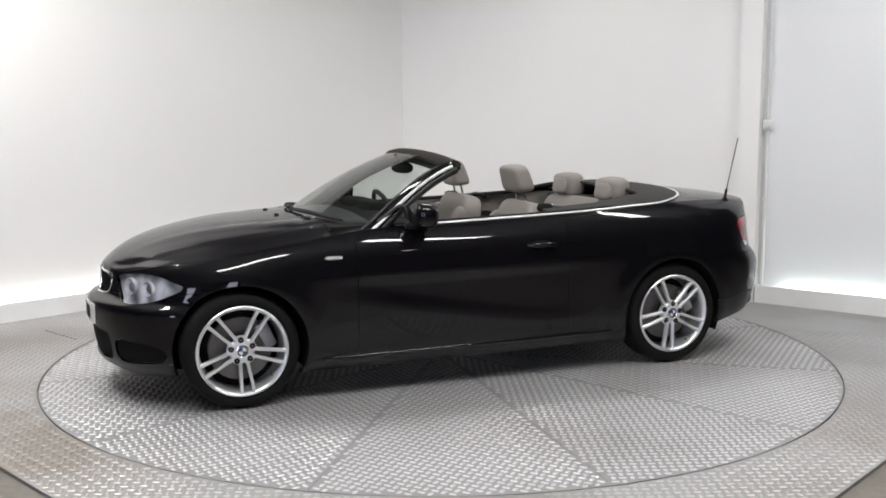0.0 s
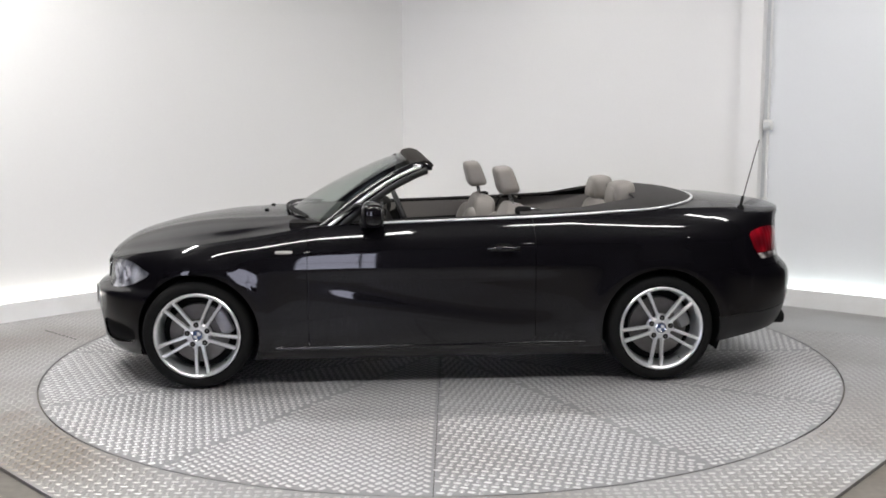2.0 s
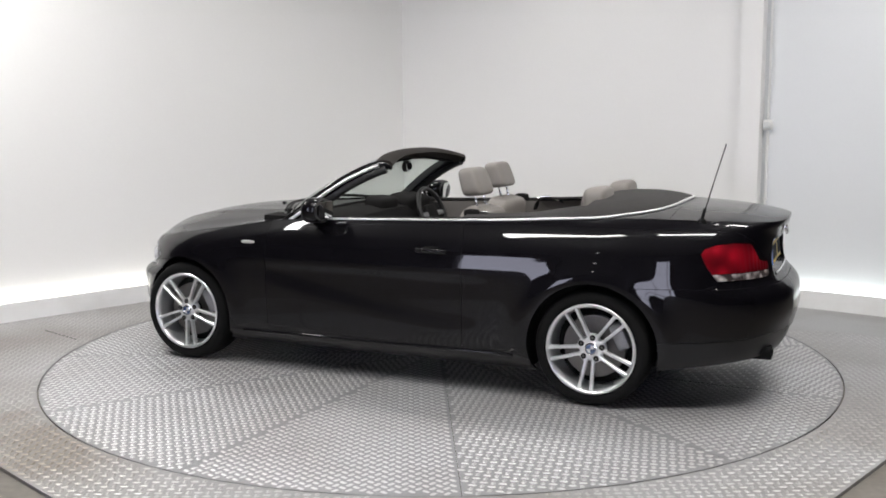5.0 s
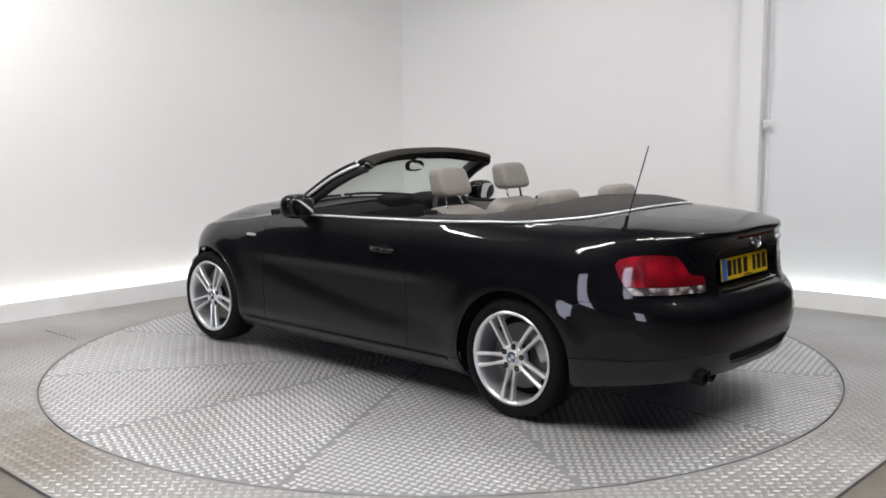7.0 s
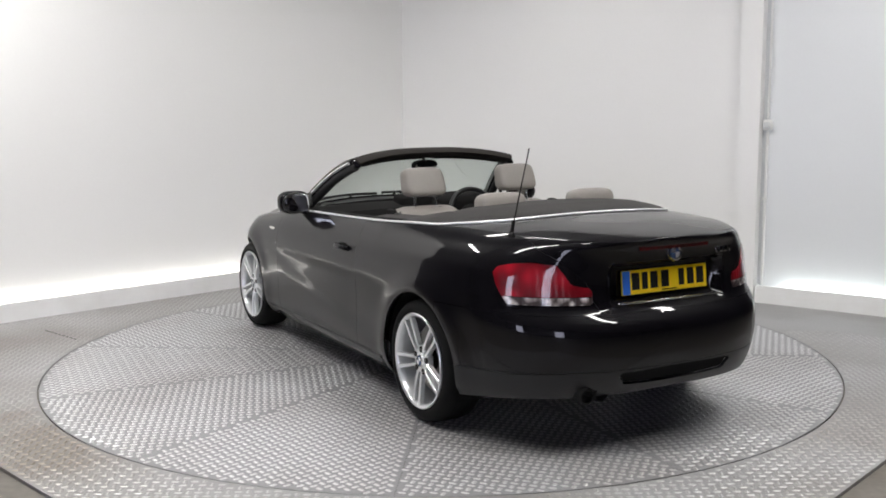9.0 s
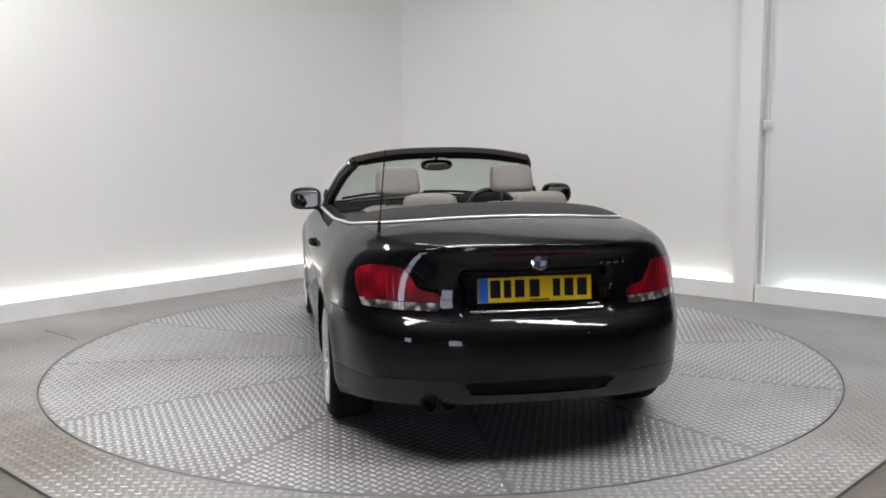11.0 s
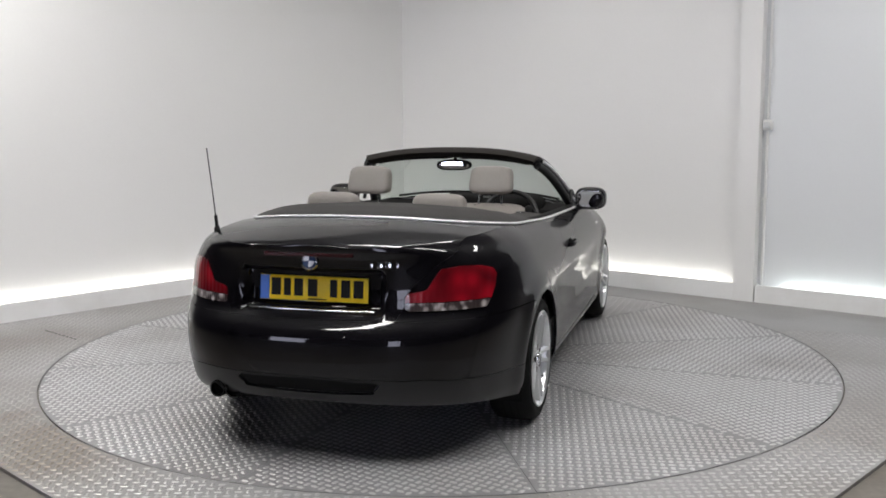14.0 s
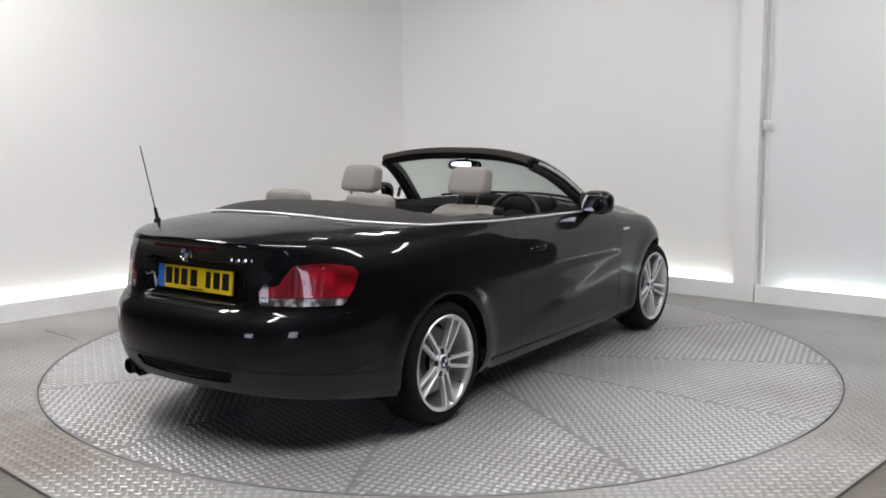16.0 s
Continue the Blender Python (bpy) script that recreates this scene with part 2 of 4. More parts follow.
# hall round the camera
tagged(part("ground", block(36, 30, 0.1, pose(0, -3, -0.066)), CONCRETE), "worn brown-grey concrete hall floor", "floor", kind="structure")
tagged(part("ceiling", block(34, 22, 0.1, pose(0, -3, 4.6)), HALL), "dark hall ceiling", "ceiling", kind="structure")
DOOR_X, DOOR_W, DOOR_H, BACK_Y = -0.9, 1.7, 3.3, -12.0
back = bmesh.new()
for x0, x1, z0, z1 in ((-17, -11.8, FLOOR_Z, 4.55), (-11.8, -9.2, 3.3, 4.55), (-9.2, DOOR_X - DOOR_W / 2, FLOOR_Z, 4.55), (DOOR_X + DOOR_W / 2, 17, FLOOR_Z, 4.55), (DOOR_X - DOOR_W / 2, DOOR_X + DOOR_W / 2, DOOR_H, 4.55)):
    block(x1 - x0, 0.2, z1 - z0, pose((x0 + x1) / 2, BACK_Y, (z0 + z1) / 2), bm=back)
tagged(part("wall_back", back, HALL), "dark hall wall with two door openings", "wall", kind="structure")
door_frame = bmesh.new()
for dx, wide in ((-0.82, 0.06), (0.50, 0.05), (0.82, 0.06)):
    block(wide, 0.08, DOOR_H - 0.02, pose(DOOR_X + dx, BACK_Y, FLOOR_Z + DOOR_H / 2 - 0.02), bm=door_frame)
for dz in (1.1,):
    block(1.58, 0.06, 0.04, pose(DOOR_X, BACK_Y, dz), bm=door_frame)
tagged(part("door_1", door_frame, HALL), "dark frame of a tall glazed hall door", "door", kind="structure")
tagged(part("wall_west", block(0.2, 22, 4.6, pose(-17, -3, 2.28)), HALL), "dark hall wall", "wall", kind="structure")
tagged(part("wall_east", block(0.2, 22, 4.6, pose(17, -3, 2.28)), HALL), "dark hall wall", "wall", kind="structure")
tagged(part("wall_north", block(34, 0.2, 4.6, pose(0, 8, 2.28)), HALL), "dark hall wall", "wall", kind="structure")
tagged(part("backdrop", block(34, 0.1, 5, pose(0, BACK_Y - 1.5, 2.4)), DAYLIGHT), "pale daylight outside the hall door", "backdrop", kind="structure")
for px, py, plong, pwide, pturn, watts in PANELS:
    light = empty("ceiling_light", "long narrow white studio light hung from the ceiling", "ceiling light", "studio lights", m=pose(px, py, PANEL_Z, 0, 0, pturn))
    part("housing", block(plong + 0.06, pwide + 0.06, 0.08, pose(0, 0, 0.055), 0.01), PANEL_CASE, light)
    part("diffuser", block(plong, pwide, 0.012, pose(0, 0, 0.006), 0.003), PANEL_GLOW, light)
    for sx in (-0.4, 0.4):
        part("hanger", round_bar(0.006, 0.006, 0.76, pose(sx * plong, 0, 0.09), 8), PANEL_CASE, light)

# small round lamps further back under the hall ceiling
for sx, sy in ((-4.6, -8.2), (-1.6, -9.4), (2.2, -9.0), (5.2, -7.4)):
    spot = empty("spotlight", "small round white spotlight under the dark hall ceiling", "spotlight", "hall spotlights", m=pose(sx, sy, 4.32))
    part("can", lathe([(0.0, 0.2), (0.07, 0.2), (0.09, 0.16), (0.095, 0.0), (0.088, 0.0), (0.085, 0.02)], 24), PANEL_CASE, spot, smooth=40)
    part("bulb", lathe([(0.0, -0.012), (0.05, -0.006), (0.083, 0.012)], 24), SPOT_GLOW, spot, "glowing white lamp face", 180)
    part("stem", round_bar(0.012, 0.012, 0.05, pose(0, 0, 0.19), 8), PANEL_CASE, spot)

# ---- the turntable and its plate floor ----
TABLE_R = 2.46
SECTORS, FIRST = 12, 26.0


def treads(inside, angle, mat, pitch=0.058, z=0.0, reach=3.9):
    """Raised lozenges in two crossing directions on a square lattice, where inside(x, y) holds."""
    ca, sa = math.cos(angle), math.sin(angle)
    n = int(reach / pitch) + 1
    verts, faces = [], []
    outline = [(-0.0195, 0), (-0.0115, -0.0102), (0.0115, -0.0102), (0.0195, 0), (0.0115, 0.0102), (-0.0115, 0.0102)]
    ridge = [(-0.0125, 0), (0.0125, 0)]
    for i in range(-n, n + 1):
        for j in range(-2 * n, 2 * n + 1):
            u, v = (i + 0.5 * (j % 2)) * pitch, j * pitch * 0.5
            x, y = ca * u - sa * v, sa * u + ca * v
            if not inside(x, y):
                continue
            q = angle + (0.785 if j % 2 else -0.785)
            cq, sq = math.cos(q), math.sin(q)
            b = len(verts)
            verts += [(x + cq * a - sq * c, y + sq * a + cq * c, z) for a, c in outline]
            verts += [(x + cq * a - sq * c, y + sq * a + cq * c, z + 0.0033) for a, c in ridge]
            faces += [(b, b + 1, b + 6), (b + 1, b + 2, b + 7, b + 6), (b + 2, b + 3, b + 7), (b + 3, b + 4, b + 7), (b + 4, b + 5, b + 6, b + 7), (b + 5, b, b + 6)]
    me = bpy.data.meshes.new("treads")
    me.from_pydata(verts, [], faces)
    me.materials.append(mat)
    return me


table = empty("turntable", "round turntable of grey aluminium tread plate sectors", "turntable")
part("drum", round_bar(TABLE_R - 0.004, TABLE_R - 0.004, 0.055, pose(0, 0, -0.062), 128), DARK_GAP, table)
for k in range(SECTORS):
    a0, a1 = radians(FIRST + 30 * k), radians(FIRST + 30 * k + 30)
    rim = [(TABLE_R * math.cos(a), TABLE_R * math.sin(a)) for a in np.linspace(a0 + 0.0006, a1 - 0.0006, 15)]
    tip = (0.004 * math.cos((a0 + a1) / 2), 0.004 * math.sin((a0 + a1) / 2))
    loop = [tip] + rim
    m = len(loop)
    plate = from_lists([(x, y, -0.006) for x, y in loop] + [(x, y, 0.0) for x, y in loop],
                       [tuple(range(m, 2 * m)), tuple(reversed(range(m)))] + [(i, (i + 1) % m, (i + 1) % m + m, i + m) for i in range(m)])
    sheet = part("sector_plate", plate, PLATE, table)
    mid = (a0 + a1) / 2

    def inside(x, y, a0=a0, mid=mid):
        r = math.hypot(x, y)
        if r > TABLE_R - 0.018 or r < 0.15:
            return False
        off = (math.atan2(y, x) - mid + math.pi) % (2 * math.pi) - math.pi
        return r * (radians(15) - abs(off)) > 0.012
    bumps = new("raised_treads", treads(inside, a1, TREAD, reach=2.6))
    bumps.parent = sheet
    tagged(bumps, kind="stuff")

# the fixed plate round the table: a square with a round hole, its sides along the walls
HALF, SQ = 2.87, radians(46.5)
N = 128
verts, faces = [], []
for i in range(N):
    a = 2 * math.pi * i / N
    c, s = math.cos(a), math.sin(a)
    edge = min((3.2 if c > 0 else HALF) / max(abs(c), 1e-9), (3.2 if s > 0 else HALF) / max(abs(s), 1e-9))
    for r, z in ((TABLE_R + 0.009, -0.04), (TABLE_R + 0.009, 0.0), (edge, 0.0), (edge, -0.04)):
        verts.append((r * math.cos(a + SQ), r * math.sin(a + SQ), z))
for i in range(N):
    j = (i + 1) % N
    faces += [(4 * i + e, 4 * i + e + 1, 4 * j + e + 1, 4 * j + e) for e in range(3)]
floor_bm = from_lists(verts, faces)
bmesh.ops.recalc_face_normals(floor_bm, faces=floor_bm.faces)
floor = tagged(part("floor", floor_bm, PLATE_OUTER), "grey aluminium tread plate floor round the turntable", "floor", kind="structure")

for ax, ay, bx, by in ((-2.91, 0.70, -2.56, 0.39),):
    seam = upright(Vector((ax, ay, 0)), Vector((bx, by, 0)), -0.004, 0.0016, 0.006, Vector((0.66, 0.75, 0)))
    part("plate_seam", seam, DARK_GAP, floor)


def on_surround(x, y):
    if math.hypot(x, y) < TABLE_R + 0.025 or (x > 0 and y > 0.25 + 0.3 * math.sin(x * 3)):
        return False
    c, s = math.cos(SQ), math.sin(SQ)
    u, v = c * x + s * y, c * y - s * x
    return -HALF + 0.02 < u < 2.88 and -HALF + 0.02 < v < 3.02


bumps = new("raised_treads", treads(on_surround, SQ, TREAD_OUTER, reach=4.4))
bumps.parent = floor
tagged(bumps, kind="stuff")

# ---- car materials ----
PAINT = material("black_car_paint", (0.0032, 0.0028, 0.0041), 0.4, coat=0.66, grain=0.15, scale=900, specular=0.06)
TRIM = material("satin_black_plastic", (0.012, 0.012, 0.013), 0.45, grain=0.2, scale=300, bump=0.0002)
RUBBER = material("tyre_rubber", (0.0075, 0.0075, 0.0075), 0.75, grain=0.3, scale=150, bump=0.0006, specular=0.12)
ALLOY = material("silver_alloy", (0.74, 0.75, 0.76), 0.28, metal=0.75, grain=0.04, scale=200)
ALLOY_DARK = material("dark_wheel_barrel", (0.34, 0.34, 0.35), 0.4, metal=0.7, grain=0.1)
STEEL = material("brake_steel", (0.16, 0.155, 0.15), 0.38, metal=0.9, grain=0.15, scale=80, stain=0.3, stain_scale=20)
SATIN = material("satin_aluminium", (0.85, 0.85, 0.86), 0.38, metal=0.6)
CHROME = material("bright_trim", (0.82, 0.83, 0.84), 0.12, metal=1.0)
LEATHER = material("taupe_leather", (0.238, 0.218, 0.202), 0.5, grain=0.12, scale=160, bump=0.0012, stain=0.12, stain_scale=7, stain_tint=(0.75, 0.7, 0.66))
CABIN = material("dark_cabin_plastic", (0.014, 0.0135, 0.0135), 0.8, specular=0.1, grain=0.25, scale=200, bump=0.0004)
DOORCARD = material("grey_door_lining", (0.16, 0.148, 0.138), 0.6, grain=0.15, scale=150, bump=0.0006)
FABRIC = material("charcoal_roof_fabric", (0.030, 0.028, 0.027), 0.9, grain=0.35, scale=500, bump=0.0012, stain=0.15, stain_scale=4, sheen=0.08, specular=0.2)


def ribbed_lens(name, dark, light, ribs, depth, cells, lo, hi):
    """A moulded lamp lens: cells of darker and lighter colour behind upright ribs, under a clear coat."""
    mat = bpy.data.materials.new(name)
    mat.use_nodes = True
    nodes, links = mat.node_tree.nodes, mat.node_tree.links
    bsdf = nodes["Principled BSDF"]
    bsdf.inputs["Roughness"].default_value, bsdf.inputs["Coat Weight"].default_value, bsdf.inputs["Coat Roughness"].default_value = 0.3, 1.0, 0.03
    bsdf.inputs["Specular IOR Level"].default_value = 0.25
    coord = nodes.new("ShaderNodeTexCoord")
    cell = nodes.new("ShaderNodeTexVoronoi")
    cell.feature, cell.inputs["Scale"].default_value = "SMOOTH_F1", cells
    links.new(coord.outputs["Object"], cell.inputs["Vector"])
    span = nodes.new("ShaderNodeMapRange")
    span.inputs["From Min"].default_value, span.inputs["From Max"].default_value = lo, hi
    links.new(cell.outputs["Distance"], span.inputs["Value"])
    tint = nodes.new("ShaderNodeMix")
    tint.data_type = "RGBA"
    tint.inputs["A"].default_value, tint.inputs["B"].default_value = (*light, 1), (*dark, 1)
    links.new(span.outputs["Result"], tint.inputs["Factor"])
    links.new(tint.outputs["Result"], bsdf.inputs["Base Color"])
    wave = nodes.new("ShaderNodeTexWave")
    wave.bands_direction, wave.inputs["Scale"].default_value = "Y", ribs
    links.new(coord.outputs["Object"], wave.inputs["Vector"])
    relief = nodes.new("ShaderNodeBump")
    relief.inputs["Strength"].default_value, relief.inputs["Distance"].default_value = 0.7, depth
    links.new(wave.outputs["Fac"], relief.inputs["Height"])
    links.new(relief.outputs["Normal"], bsdf.inputs["Normal"])
    return mat


RED_LENS = ribbed_lens("red_lamp_lens", (0.05, 0.001, 0.003), (0.34, 0.005, 0.016), 12.0, 0.0015, 11.0, 0.12, 0.7)
CLEAR_LENS = ribbed_lens("silver_lamp_lens", (0.04, 0.03, 0.03), (0.66, 0.60, 0.59), 22.0, 0.003, 30.0, 0.05, 0.5)
LAMP_COVER = clear_pane("clear_lamp_cover", (0.86, 0.87, 0.9))
LAMP_SILVER = ribbed_lens("silver_lamp_reflector", (0.16, 0.16, 0.18), (0.85, 0.85, 0.89), 9.0, 0.005, 16.0, 0.25, 0.8)
HEADER_CLOTH = material("dark_header_cloth", (0.022, 0.019, 0.017), 0.8, grain=0.3, scale=400, bump=0.0008, specular=0.2)
HEAD_LENS = material("lamp_projector_lens", (0.36, 0.36, 0.40), 0.12, metal=0.3, coat=1.0)
GLASS = clear_pane("windscreen_glass", (0.74, 0.80, 0.77), ior=1.7)
MIRROR = material("mirror_glass", (0.55, 0.56, 0.57), 0.02, metal=1.0)
PLATE_YELLOW = material("yellow_number_plate", (0.86, 0.60, 0.012), 0.35, grain=0.06, scale=60)
PLATE_WHITE = material("white_number_plate", (0.7, 0.7, 0.68), 0.35)
PLATE_BLUE = material("blue_plate_band", (0.03, 0.14, 0.55), 0.35)
INK = material("black_plate_mark", (0.01, 0.01, 0.01), 0.55, specular=0.2)
BADGE_BLUE = material("enamel_blue", (0.05, 0.08, 0.17), 0.2, coat=0.8)
MARKER = material("clear_side_marker", (0.5, 0.48, 0.46), 0.15, coat=1.0)

OX, OY = -1.233, -0.035      # the rear axle's middle on the table
car = empty("car", "black two-door convertible with its top down, on the turntable", "car")


def fix(name, bm, mat, label="", smooth=40, parent=None):
    """A part of the car, modelled from the rear axle's foot, x forward and y to its left."""
    if parent is None:
        bmesh.ops.translate(bm, vec=(OX, OY, 0), verts=bm.verts)
    return part(name, bm, mat, parent or car, label, smooth)


def curve(*points):
    """A smooth function through (x, y) points without overshoot."""
    p = np.array(sorted(points), float)
    x, y = p[:, 0], p[:, 1]
    h, d = np.diff(x), np.diff(y) / np.diff(x)
    m = np.zeros(len(x))
    m[0], m[-1] = d[0], d[-1]
    for i in range(1, len(x) - 1):
        if d[i - 1] * d[i] > 0:
            a, b = 2 * h[i] + h[i - 1], h[i] + 2 * h[i - 1]
            m[i] = (a + b) / (a / d[i - 1] + b / d[i])

    def f(q):
        q = min(max(q, x[0]), x[-1])
        i = min(int(np.searchsorted(x, q, side="right")) - 1, len(x) - 2)
        t = (q - x[i]) / h[i]
        return ((1 + 2 * t) * (1 - t) ** 2 * y[i] + t * (1 - t) ** 2 * h[i] * m[i] + t * t * (3 - 2 * t) * y[i + 1] + t * t * (t - 1) * h[i] * m[i + 1])
    return f


# ---- the body's surface ----
XA_F, XA_R = 2.55, 0.0        # where nose and tail begin to round
top_z = curve((3.40, 0.695), (3.30, 0.705), (3.16, 0.742), (2.95, 0.780), (2.58, 0.832), (2.315, 0.868), (2.085, 0.905), (1.95, 0.922), (1.63, 0.934), (1.33, 0.942),
              (0.85, 0.956), (0.52, 0.969), (0.27, 0.981), (0.04, 0.990), (-0.2, 0.998), (-0.5, 0.994), (-0.75, 0.980), (-0.95, 0.972))
foot_z = curve((3.4, 0.20), (3.2, 0.165), (2.95, 0.17), (2.3, 0.155), (0.37, 0.155), (-0.3, 0.215), (-0.6, 0.25), (-0.95, 0.285))
girth = curve((0.15, 0.785), (0.19, 0.825), (0.24, 0.852), (0.30, 0.868), (0.40, 0.872), (0.55, 0.876), (0.66, 0.878), (0.72, 0.8755), (0.78, 0.869), (0.84, 0.859), (0.90, 0.847), (1.05, 0.840))
roll_in = curve((0.0, 0.064), (0.012, 0.051), (0.03, 0.037), (0.06, 0.021), (0.10, 0.009), (0.16, 0.002), (0.25, 0.0))
taper = curve((3.4, 0.955), (2.9, 0.968), (2.55, 0.980), (2.0, 0.992), (1.4, 0.998), (0.7, 1.0), (0.0, 0.996), (-0.45, 0.982), (-0.95, 0.965))
nose_x = curve((0.15, 3.31), (0.19, 3.355), (0.26, 3.380), (0.36, 3.394), (0.5, 3.402), (0.532, 3.394), (0.557, 3.350), (0.575, 3.326), (0.62, 3.320), (0.70, 3.315), (0.78, 3.28))
tail_x = curve((0.22, -0.84), (0.28, -0.895), (0.34, -0.93), (0.42, -0.958), (0.50, -0.970), (0.57, -0.966), (0.61, -0.952), (0.645, -0.922), (0.68, -0.888), (0.73, -0.875),
               (0.80, -0.870), (0.88, -0.874), (0.93, -0.886), (0.955, -0.902), (0.975, -0.905), (1.0, -0.89))
crown_f = curve((3.33, 0.70), (3.28, 0.745), (3.205, 0.800), (3.12, 0.842), (3.027, 0.870), (2.839, 0.914), (2.651, 0.942), (2.464, 0.958), (2.277, 0.968), (1.8, 0.985))
crown_r = curve((0.8, 1.0), (0.3, 1.03), (0.0, 1.046), (-0.33, 1.046), (-0.4, 1.041), (-0.6, 1.027), (-0.73, 1.012), (-0.87, 0.990), (-0.95, 0.972))


def half_width(x, z, h):
    w = girth(z) * taper(x) - roll_in(h) * (1 + 1.2 * min(1, max(0, (0.5 - x) / 0.8)))
    for hub, gain in ((2.66, 0.014), (0.0, 0.018)):
        r = math.hypot(x - hub, z - 0.31)
        w += gain * math.exp(-((r - 0.37) / 0.075) ** 2) * (1 if h > 0.05 else h / 0.05)
    # hollow in the doors, under a level crease and over one that falls towards the tail
    low = 0.345 + 0.25 * min(1, max(0, (x - 0.85) / 1.45)) ** 1.25
    ends = min(1, max(0, (x - 0.42) / 0.45)) * min(1, max(0, (2.34 - x) / 0.55))
    ease = lambda q: min(1, max(0, q)) ** 2 * (3 - 2 * min(1, max(0, q)))
    w -= 0.009 * ease(ends) * ease((0.685 - z) / 0.07) * ease((z - low + 0.02) / 0.13)
    return w


def rounding(n, count):
    """Evenly spaced (along, across) pairs on a superellipse quarter, from tip to side."""
    t = np.linspace(0, math.pi / 2, 2000)
    a, b = np.cos(t) ** (2 / n), np.sin(t) ** (2 / n)
    s = np.concatenate([[0], np.cumsum(np.hypot(np.diff(a), np.diff(b)))])
    q = np.linspace(0, s[-1], count)
    return list(zip(np.interp(q, s, a), np.interp(q, s, b)))


NOSE, TAIL = rounding(2.05, 56), rounding(3.0, 84)
ROWS = 58
columns = [("nose", a, b) for a, b in NOSE[:-1]] + [("side", x, 0) for x in np.linspace(XA_F, XA_R, 100)] + [("tail", a, b) for a, b in reversed(TAIL[:-1])]


def skin_point(col, v):
    kind, a, b = col
    xn = {"nose": XA_F + (3.40 - XA_F) * a, "side": a, "tail": XA_R - 0.93 * a}[kind]
    zb, zt = foot_z(xn), top_z(xn)
    z = zb + (zt - zb) * v
    if kind == "side":
        return Vector((a, half_width(a, z, zt - z), z))
    if kind == "nose":
        fuller = min(1, max(0, (0.57 - z) / 0.05))      # the bumper stands out at its corners
        x = XA_F + (nose_x(z) - XA_F) * a ** (1 - 0.15 * fuller)
        return Vector((x, half_width(max(x, XA_F), z, zt - z) * b, z))
    x = XA_R + (tail_x(z) - XA_R) * a
    y = half_width(x, z, zt - z) * b
    # the pocket for the number plate
    dent = min(1, max(0, (0.345 - y) / 0.03)) * min(1, max(0, (z - 0.672) / 0.025)) * min(1, max(0, (0.872 - z) / 0.02))
    return Vector((x + 0.052 * dent, y, z))


V, F, LABEL, LOCK = [], [], [], set()
grid = [[None] * ROWS for _ in columns]
for i, col in enumerate(columns):
    for j in range(ROWS):
        p = skin_point(col, j / (ROWS - 1))
        if col[0] != "side" and col[2] < 1e-6:
            p.y = 0.0
        grid[i][j] = len(V)
        V.append(p)
for i in range(len(columns) - 1):
    for j in range(ROWS - 1):
        F.append((grid[i][j], grid[i + 1][j], grid[i + 1][j + 1], grid[i][j + 1]))
        LABEL.append("side")


def deck_z(x, y, ye, ze):
    if x > 1.5:
        z = ze + (crown_f(x) - ze) * (1 - abs(y / ye) ** 2.4 if ye > 1e-6 else 0)
        if ye > 0.3:
            z -= 0.007 * math.exp(-((y - (ye - 0.075)) / 0.028) ** 2)
        return z + 0.007 * math.exp(-((y - (0.25 + (3.3 - x) * 0.20)) / 0.035) ** 2) * min(1, max(0, (3.25 - x) * 4))
    return ze + (crown_r(x) - ze) * (1 - abs(y / ye) ** 2.6 if ye > 1e-6 else 0)


INNER = 18
for span, name in (([i for i, c in enumerate(columns) if c[0] == "nose" or (c[0] == "side" and c[1] > 1.88)], "bonnet"),
                   ([i for i, c in enumerate(columns) if c[0] == "tail" or (c[0] == "side" and c[1] < 0.80)], "deck")):
    strip = []
    for i in span:
        e = V[grid[i][ROWS - 1]]
        line = [grid[i][ROWS - 1]]
        if e.y > 1e-6:
            for k in range(1, INNER + 1):
                y = e.y * (1 - k / INNER)
                line.append(len(V))
                V.append(Vector((e.x, y, deck_z(e.x, y, e.y, e.z))))
        else:
            line *= INNER + 1
        strip.append(line)
    for a, b in zip(strip, strip[1:]):
        for k in range(INNER):
            f = [a[k], b[k], b[k + 1], a[k + 1]]
            f = [v for n, v in enumerate(f) if v not in f[:n]]
            if len(f) > 2:
                F.append(tuple(f))
                LABEL.append(name)


